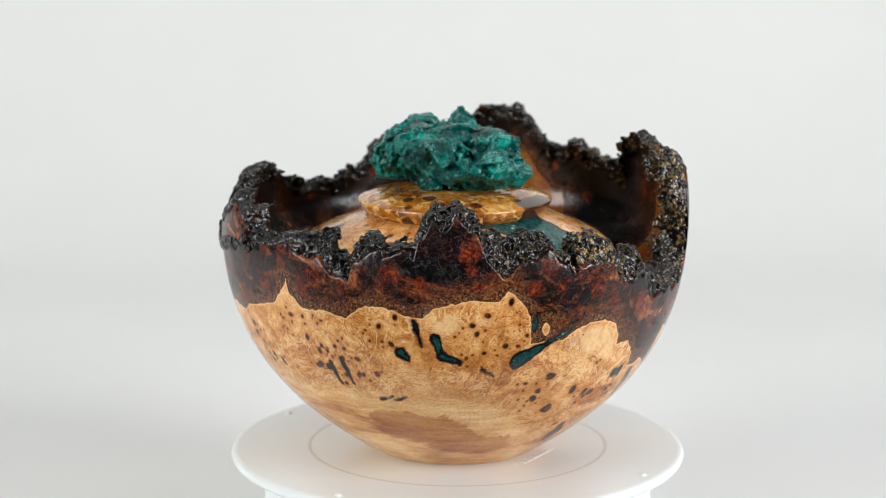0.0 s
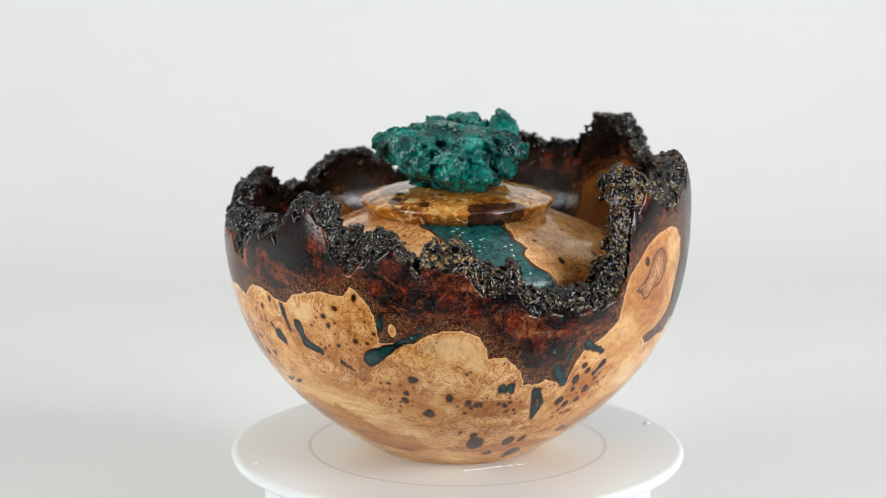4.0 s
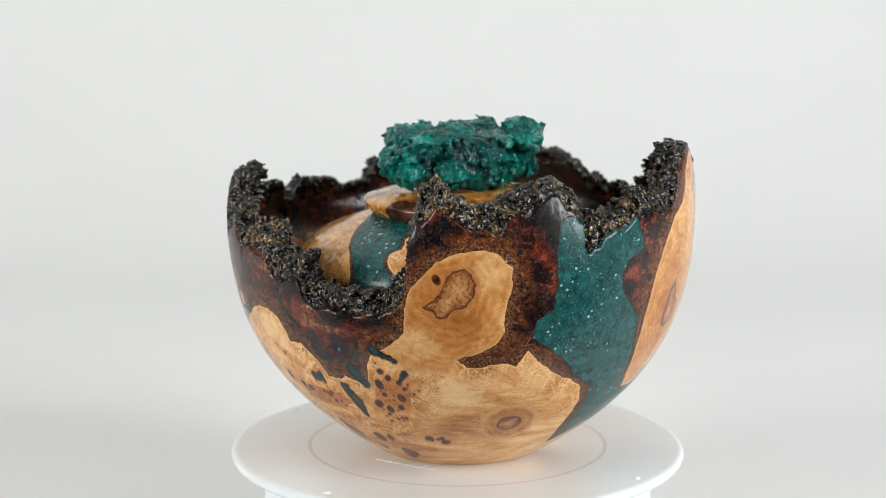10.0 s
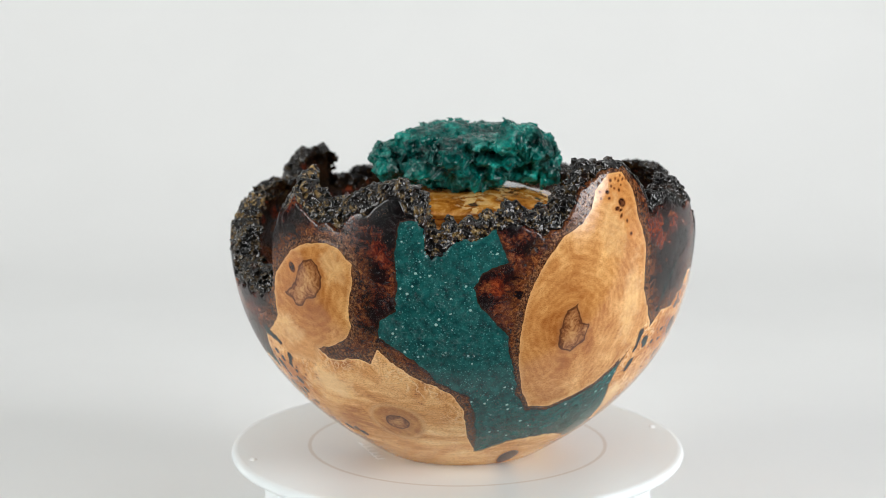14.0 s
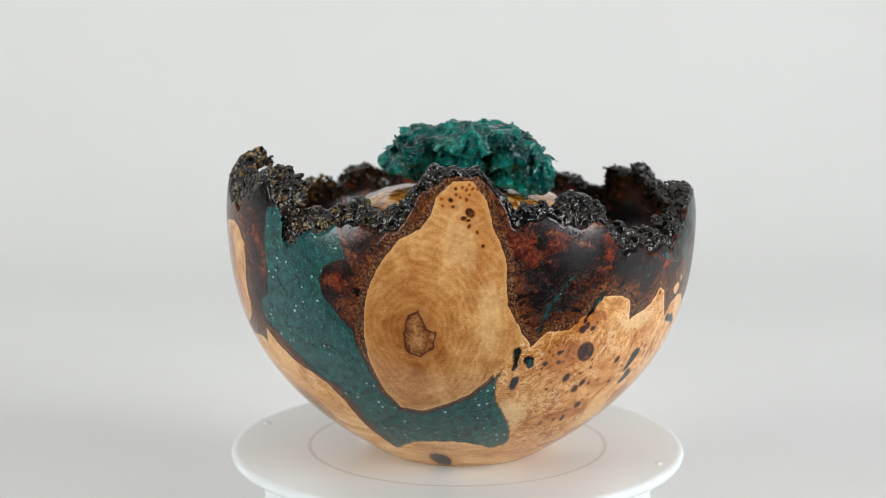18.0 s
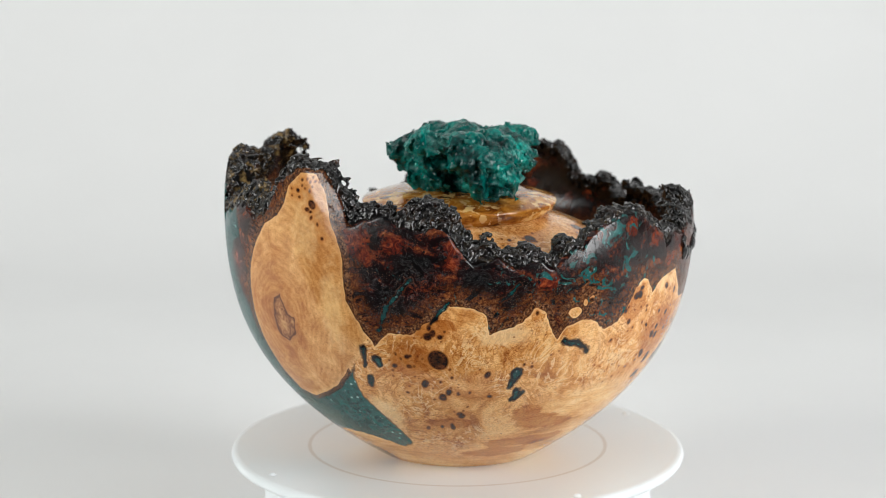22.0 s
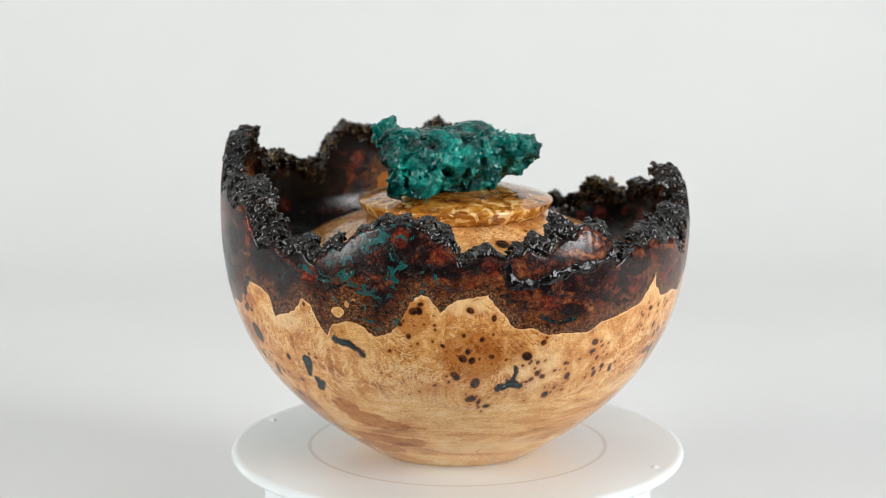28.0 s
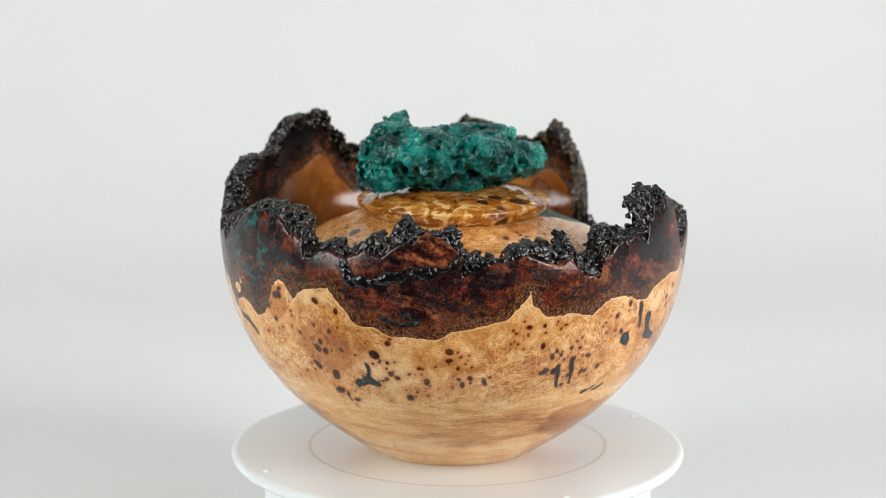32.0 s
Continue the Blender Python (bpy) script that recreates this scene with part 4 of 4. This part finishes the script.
def build_crust(bowl):
    """The rough natural edge: a band of charred bark along the rim, grown over with knobs and granules."""
    step = 0.00042
    cols, z, u = 1560, np.arange(0.064, 0.150, step), np.arange(-0.0200, 0.0046, step)
    cols_wrap = cols + 2
    deg = np.arange(cols_wrap) * 360 / cols
    a = np.radians(deg)
    # where the crust begins below the rim, and how far it leans in over its height
    low, lean = crust_foot(deg), level(CRUST_LEAN, deg)
    ring = np.stack([0.093 * np.sin(a), 0.093 * np.cos(a), a * 0], 1)
    jag = 5.0 * (np.abs(vnoise(ring, 0.0056, 73)) - 0.33) + 2.2 * (np.abs(vnoise(ring, 0.0027, 74)) - 0.33) + 0.7 * vnoise(ring, 0.0014, 75)
    top = rim(deg) - 1.0 - 0.17 * (lean * (rim(deg) - low) + 3) + jag * np.clip(level(CRUST_DEPTH, deg) / 7, 0.35, 1.0)
    ends = np.concatenate([top[-5:-2], top, top[2:5]])
    top = sum(ends[k:k + cols_wrap] for k in range(1, 6)) / 5
    lean = np.maximum(0.85 * lean - 0.1, 0.1)
    f = np.full((cols_wrap, len(z), len(u)), -2.0, np.float32)
    zmm, umm = z * 1000, u * 1000
    near = (zmm[None] > low[:, None] - 6) & (zmm[None] < top[:, None] + 5)
    ci, zi = np.nonzero(near)
    r = (outer(z)[zi] - lip(deg[ci], z[zi]))[:, None] + u[None]
    p = np.stack([r * np.sin(a[ci])[:, None], -r * np.cos(a[ci])[:, None], np.repeat(z[zi][:, None], len(u), 1)], 2).reshape(-1, 3)
    big, mid = vnoise(p, 0.0062, 11), fbm(p, 0.0032, 2, 21, True)
    lump = (big * 1.2 + (mid - 0.55) * 0.75).reshape(len(ci), len(u))
    zz, uu = zmm[zi][:, None], umm[None]
    d_top = top[ci][:, None] - zz + lump * 1.5
    rise = np.maximum(zz - low[ci][:, None] + 2.0 * big.reshape(lump.shape), 0)
    out_edge = np.where(rise <= 0, -1.0, -0.5 - lean[ci][:, None] * rise) + np.where(rise < 0.6, 0.15, 1.0) * lump * 0.8
    in_edge = -WALL * 1000 + 0.6 - 0.75 * lean[ci][:, None] * rise - lump * np.where(zz > top[ci][:, None] - 9, 0.8, 0.1)
    f[ci, zi] = np.minimum(np.minimum(d_top, out_edge - uu), np.minimum(uu - in_edge, zz - (low[ci][:, None] - 5.0)))
    # knobs on the outer face, along the top and on the inner face
    rng = np.random.default_rng(12)
    for k in range(11000):
        g, side, t = rng.integers(cols), rng.random(), rng.random()
        tall = top[g] - low[g]
        if tall < 1.0:
            continue
        size = min(0.38 + 1.0 * rng.random() ** 3, 0.4 + tall * 0.2)
        if side < 0.56:
            h = low[g] + 0.8 + (tall - 0.8) * t
            at = -0.6 - lean[g] * (h - low[g])
        elif side < 0.86:
            h, at = top[g] + 0.5 - 0.5 * size, -0.6 - lean[g] * tall - (WALL * 1000 - 1.5) * t
        else:
            h, at = top[g] - 7 * t, -WALL * 1000 + 0.6 - 0.75 * lean[g] * tall
        wide = int(size * 1.3 / (2 * math.pi * 0.093 / cols * 1000)) + 1
        col = np.arange(g - wide, g + wide + 1) % cols
        z0, z1 = np.searchsorted(zmm, (h - size * 1.3, h + size * 1.3))
        u0, u1 = np.searchsorted(umm, (at - size * 1.3, at + size * 1.3))
        if z1 - z0 < 2 or u1 - u0 < 2:
            continue
        x = np.arange(-wide, wide + 1)[:, None, None] * (2 * math.pi * 0.093 / cols * 1000)
        dist = np.sqrt(x * x + (zmm[z0:z1][None, :, None] - h) ** 2 + (umm[u0:u1][None, None] - at) ** 2)
        block = f[col, z0:z1, u0:u1]
        f[col, z0:z1, u0:u1] = np.maximum(block, size - dist)
    f[cols:] = f[:2]
    # granules
    ci, zi, ui = np.nonzero(np.abs(f) < 1.5)
    r = outer(z[zi]) + u[ui]
    p = np.stack([r * np.sin(a[ci]), -r * np.cos(a[ci]), z[zi]], 1)
    f[ci, zi, ui] += 0.50 * vnoise(p, 0.0010, 31) + 0.50 * (0.55 - 2 * np.abs(vnoise(p, 0.0023, 33))) + 0.6 * vnoise(p, 0.0036, 35)
    f[:, 0], f[:, -1], f[:, :, 0], f[:, :, -1] = -1, -1, -1, -1
    v, q = whole(*nets(f), 8000)
    zz, uu = np.interp(v[:, 1], np.arange(len(z)), z), np.interp(v[:, 2], np.arange(len(u)), u)
    turn = v[:, 0] * 360 / cols
    ang = np.radians(turn)
    r = outer(zz) - lip(turn, zz) + uu
    verts = np.stack([r * np.sin(ang) + SHIFT[0], -r * np.cos(ang) + SHIFT[1], zz], 1)
    moss = level(MOSS, turn % 360)
    link("bark_crust", grid_mesh("bark_crust", verts, q, CRUST, True, moss=moss), bowl, "rough glossy black bark edge with mossy specks")


def build_ridge(bowl):
    """A ledge of rough bark that runs below the rim."""
    path = np.array(RIDGE)
    deg, z, u = np.arange(path[:, 0].min() - 3, path[:, 0].max() + 3, 0.25), np.arange(0.085, 0.110, 0.00045), np.arange(-0.003, 0.004, 0.00045)
    g, zz, uu = np.meshgrid(deg, z, u, indexing="ij")
    best = np.full(g.shape[:2], 1e9)
    for (d0, h0), (d1, h1) in zip(path[:-1], path[1:]):
        x, y, dx, dy = (g[:, :, 0] - d0) * MM, zz[:, :, 0] * 1000 - h0, (d1 - d0) * MM, h1 - h0
        t = np.clip((x * dx + y * dy) / (dx * dx + dy * dy), 0, 1)
        best = np.minimum(best, np.hypot(x - t * dx, y - t * dy))
    a, r = np.radians(g), outer(zz) + uu
    p = np.stack([r * np.sin(a), -r * np.cos(a), zz], -1).reshape(-1, 3)
    lump = (vnoise(p, 0.005, 81) * 1.0 + (fbm(p, 0.0028, 2, 82, True) - 0.55) * 0.8 + vnoise(p, 0.0013, 85) * 0.5).reshape(g.shape)
    f = (2.3 + lump - np.hypot(best[:, :, None], uu * 1000 * 2.2)).astype(np.float32)
    for k in range(3):
        for e in (0, -1):
            f[(slice(None),) * k + (e,)] = -1
    v, q = nets(f)
    ang, zz, uu = np.radians(np.interp(v[:, 0], np.arange(len(deg)), deg)), z[0] + v[:, 1] * 0.00045, u[0] + v[:, 2] * 0.00045
    r = outer(zz) + uu
    verts = np.stack([r * np.sin(ang) + SHIFT[0], -r * np.cos(ang) + SHIFT[1], zz], 1)
    link("bark_ledge", grid_mesh("bark_ledge", verts, q, CRUST, True, moss=verts[:, 0] * 0), bowl, "rough black ledge of bark")


# ---- the lid ----
def lid_zones(deg, r):
    """Resin, wood and knots on the lid by angle and radius."""
    far = np.full(deg.shape, -50.0)
    n = {"wood": far + 60, "slice": far, "ring": far * 0, "core": far, "vein": far, "teal": far * 0, "char": far * 0, "warmth": far * 0, "calm": far, "red": far, "stain": far, "pale": far}
    mm = r * 1000
    lo = np.interp(mm, [0, 38, 47.5, 57.8, 66.5, 71.4], [8, 15.7, 30.3, 42.1, 51.1, 55.3])
    hi = np.interp(mm, [0, 38, 46, 57.5, 61, 66.5, 71.3], [66, 66.1, 63.8, 66.3, 62.9, 64.8, 70.8])
    p = np.stack([deg * 0.9, mm, mm * 0], -1).reshape(-1, 3)
    wob = (vnoise(p, 5.0, 61) + 0.5 * vnoise(p, 2.0, 62)).reshape(deg.shape)
    half, mid = (hi - lo) / 2 * np.radians(1) * mm, (hi + lo) / 2
    n["resin"] = np.where(mm > 30, half - np.abs(turned(deg - mid)) * np.radians(1) * mm + wob, -20)
    knot = far.copy()
    rng = np.random.default_rng(3)
    spots_at = [(rng.uniform(75, 370), rng.uniform(44, 70), 0.4 + 1.1 * rng.random() ** 2) for _ in range(90)]
    for d, h, s in spots_at + [(242, 50, 2.6), (284, 52, 3.0), (330, 55, 2.4), (345, 60, 2.0)]:
        knot = np.maximum(knot, s - np.hypot(turned(deg - d) * np.radians(1) * mm, mm - h))
    n["knot"] = knot
    n["wood"] = np.minimum(n["wood"], -n["resin"] - 2.2)
    return n


def cap_zones(deg, r):
    """Dark patches on the lid's disc."""
    mm, knot = r * 1000, np.full(deg.shape, -50.0)
    for d, h, s in ((52, 40, 6), (64, 40, 6), (76, 39, 4), (330, 39, 2.5), (322, 32, 2.5), (338, 28, 3), (350, 36, 3), (195, 36, 2), (15, 36, 2.5), (140, 34, 2)):
        knot = np.maximum(knot, s - np.hypot(turned(deg - d) * np.radians(1) * mm, mm - h))
    return {"knot": knot}


def lid_part(name, profile, parent, label, material, zone):
    p = np.array(profile)
    cols = 480
    deg = np.arange(cols) * 360 / cols
    g = np.repeat(deg[:, None], len(p), 1)
    a = np.radians(g)
    rr = np.repeat(p[None, :, 0], cols, 0)
    verts = np.stack([rr * np.sin(a) + SHIFT[0], -rr * np.cos(a) + SHIFT[1], np.repeat(p[None, :, 1], cols, 0)], 2).reshape(-1, 3)
    flat = {k: v.reshape(-1) for k, v in zone(g, rr).items()}
    return link(name, grid_mesh(name, verts, ring_grid(cols, len(p)).reshape(-1, 4), material, **flat), parent, label)


def curve(points, steps):
    """A smooth profile through a few (radius, height) pairs."""
    p = np.array(points)
    t = np.concatenate([[0], np.cumsum(np.hypot(*np.diff(p, axis=0).T))])
    s = np.linspace(0, t[-1], steps)
    q = np.stack([np.interp(s, t, p[:, 0]), np.interp(s, t, p[:, 1])], 1)
    for _ in range(2):
        q[1:-1] = (q[:-2] + 2 * q[1:-1] + q[2:]) / 4
    return q


def build_lid():
    lid = tagged(new("lid"), "domed burl wood lid with a green mineral knob", "lid")
    lid_part("dome", curve([(0.0705, 0.0805), (0.0722, 0.0825), (0.0716, 0.0852), (0.0685, 0.0903), (0.0637, 0.0943), (0.0585, 0.0970), (0.052, 0.0995), (0.046, 0.1020), (0.038, 0.1048), (0.0005, 0.1054)], 120), lid, "pale burl dome crossed by a teal resin band", BURL, lid_zones)
    lid_part("cap", curve([(0.0370, 0.1042), (0.0392, 0.1054), (0.0410, 0.1075), (0.0422, 0.1098), (0.0425, 0.1104), (0.0416, 0.1109), (0.036, 0.1128), (0.028, 0.1146), (0.015, 0.1160), (0.0005, 0.1164)], 90), lid, "figured amber burl disc with a sharp edge", CAP, cap_zones)
    build_mineral(lid)
    return lid


def build_mineral(lid):
    step = 0.00058
    x = np.arange(-0.046, 0.046, step)
    z = np.arange(0.108, 0.156, step)
    g = np.stack(np.meshgrid(x, x, z, indexing="ij"), -1)
    p = g.reshape(-1, 3)
    f = np.full(len(p), -9.0)
    for (deg, r, h, sx, sz) in MINERAL_LUMPS:
        a = math.radians(deg)
        d = p - np.array([r * math.sin(a), -r * math.cos(a), h])
        q = np.sqrt(((d / np.array([sx, sx, sz])) ** 2).sum(1))
        f = np.logaddexp(f * 6, (1 - q) * 6) / 6
    for (deg, r, h, size) in HOLLOWS:
        a = math.radians(deg)
        q = np.sqrt(((p - np.array([r * math.sin(a), -r * math.cos(a), h])) ** 2).sum(1))
        f = np.minimum(f, (q / size - 1) * 1.2)
    near = f > -0.8
    bumps = fbm(p[near], 0.008, 3, 41, True)
    f[near] += (bumps - bumps.mean()) * 0.10
    pits = np.abs(vnoise(p[near], 0.0060, 51)) + 0.6 * np.abs(vnoise(p[near], 0.0033, 52))
    f[near] -= (pits - pits.mean()) * 0.24
    f[near] += facets(p[near], 0.0085, 61) * 0.26 + facets(p[near], 0.0034, 71) * 0.08
    f[near] += vnoise(p[near], 0.0015, 53) * 0.04 - 0.04
    f = f.reshape(g.shape[:3]).astype(np.float32)
    for k in range(3):
        for e in (0, -1):
            f[(slice(None),) * k + (e,)] = -1
    v, q = nets(f)
    verts = np.stack([x[0] + v[:, 0] * step + SHIFT[0], x[0] + v[:, 1] * step + SHIFT[1], z[0] + v[:, 2] * step], 1)
    link("mineral", grid_mesh("mineral", *whole(verts, q), MINERAL, False), lid, "rough emerald green crystalline mineral")


# ---- turntable and backdrop ----
def build_turntable():
    table = tagged(new("turntable"), "round white plastic display turntable with a thin rim", "turntable")
    base = [(0.082, -0.046), (0.0848, -0.0445), (0.0855, -0.042), (0.0855, -0.0118), (0.0852, -0.0110), (0.0845, -0.0107)]
    link("base", lathe("base", base, WHITE, 240), table)
    link("base_top", lathe("base_top", [(0.0845, -0.0107), (0.0005, -0.0107)], WHITE, 240, smooth=False), table)
    link("collar", lathe("collar", [(0.0800, -0.0107), (0.0800, -0.0048)], WHITE, 240), table)
    plate = new("plate")
    plate.parent = table
    edge = [(0.0850, -0.0050), (0.0970, -0.0050), (0.0985, -0.0046), (0.0995, -0.0036), (0.0999, -0.0024), (0.0995, -0.0010), (0.0988, -0.0003), (0.0978, -0.0001), (0.0972, 0.0)]
    link("rounded_edge", lathe("rounded_edge", edge, WHITE, 240), plate)
    link("disc", lathe("disc", [(0.0972, 0.0), (0.0662, 0.0)], WHITE, 240, smooth=False), plate)
    link("groove", lathe("groove", [(0.0662, 0.0), (0.0646, 0.0)], GROOVE, 240, smooth=False), plate)
    link("disc_centre", lathe("disc_centre", [(0.0646, 0.0), (0.0005, 0.0)], WHITE, 240, smooth=False), plate)
    link("underside", lathe("underside", [(0.0005, -0.0050), (0.0850, -0.0050)], WHITE, 240, smooth=False), plate)
    for k in range(4):
        a = math.radians(58 + 90 * k)
        pip = [(0.0001, 0.0009), (0.0008, 0.0008), (0.0015, 0.0004), (0.0019, -0.0001)]
        link("pip", lathe("pip", pip[::-1], WHITE, 20, (0.0925 * math.sin(a), -0.0925 * math.cos(a))), plate)
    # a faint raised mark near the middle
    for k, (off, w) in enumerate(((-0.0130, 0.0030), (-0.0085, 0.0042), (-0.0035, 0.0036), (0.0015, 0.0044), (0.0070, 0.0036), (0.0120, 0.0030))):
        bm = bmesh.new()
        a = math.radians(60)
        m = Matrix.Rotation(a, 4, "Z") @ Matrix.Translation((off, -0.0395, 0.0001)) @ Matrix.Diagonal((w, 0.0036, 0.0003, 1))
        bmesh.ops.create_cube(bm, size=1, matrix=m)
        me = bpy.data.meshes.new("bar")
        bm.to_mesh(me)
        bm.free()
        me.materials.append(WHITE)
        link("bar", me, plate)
    return table, plate


def box(name, lo, hi, material, label):
    bm = bmesh.new()
    mid, size = [(p + q) / 2 for p, q in zip(lo, hi)], [q - p for p, q in zip(lo, hi)]
    bmesh.ops.create_cube(bm, size=1, matrix=Matrix.Translation(mid) @ Matrix.Diagonal((*size, 1)))
    me = bpy.data.meshes.new(name)
    bm.to_mesh(me)
    bm.free()
    me.materials.append(material)
    return tagged(link(name, me), label, kind="structure")


def build_backdrop():
    """A white paper sweep on a table that rises behind the turntable, and the plain room round it."""
    prof = [(-0.125, -0.046)] + [(0.55 + 0.55 * math.sin(t), -0.046 + 0.55 * (1 - math.cos(t))) for t in np.linspace(0, math.pi / 2, 30)] + [(1.1, 2.0)]
    v, q = [], []
    for k, (y, z) in enumerate(prof):
        v += [(-1.7, y, z), (1.7, y, z)]
        if k:
            q.append((2 * k - 2, 2 * k - 1, 2 * k + 1, 2 * k))
    ob = link("backdrop", grid_mesh("backdrop", np.array(v), np.array(q), PAPER))
    tagged(ob, "plain white paper sweep behind the turntable", "backdrop", kind="structure")
    plain = "plain grey painted room surface"
    box("table", (-1.7, -0.14, -0.09), (1.7, 0.7, -0.05), PAPER, "white table under the paper sweep")
    box("floor", (-1.9, -1.8, -0.85), (1.9, 1.2, -0.80), PAINT, plain)
    box("wall_west", (-1.9, -1.7, -0.80), (-1.8, 1.2, 2.0), PAINT, plain)
    box("wall_east", (1.8, -1.7, -0.80), (1.9, 1.2, 2.0), PAINT, plain)
    box("wall_south", (-1.9, -1.8, -0.80), (1.9, -1.7, 2.0), PAINT, plain)
    box("wall_north", (-1.9, 1.2, -0.80), (1.9, 1.3, 2.0), PAINT, plain)
    box("ceiling", (-1.9, -1.8, 2.0), (1.9, 1.3, 2.1), PAINT, plain)


build_backdrop()
turntable, plate = build_turntable()
bowl = build_bowl()
lid = build_lid()


def motions():
    rows = [(t, pose(0, 0, 0, 0, 0, -TURN * t)) for t in range(33)]
    walk(plate, rows)
    walk(bowl, rows)
    walk(lid, rows)


motions()
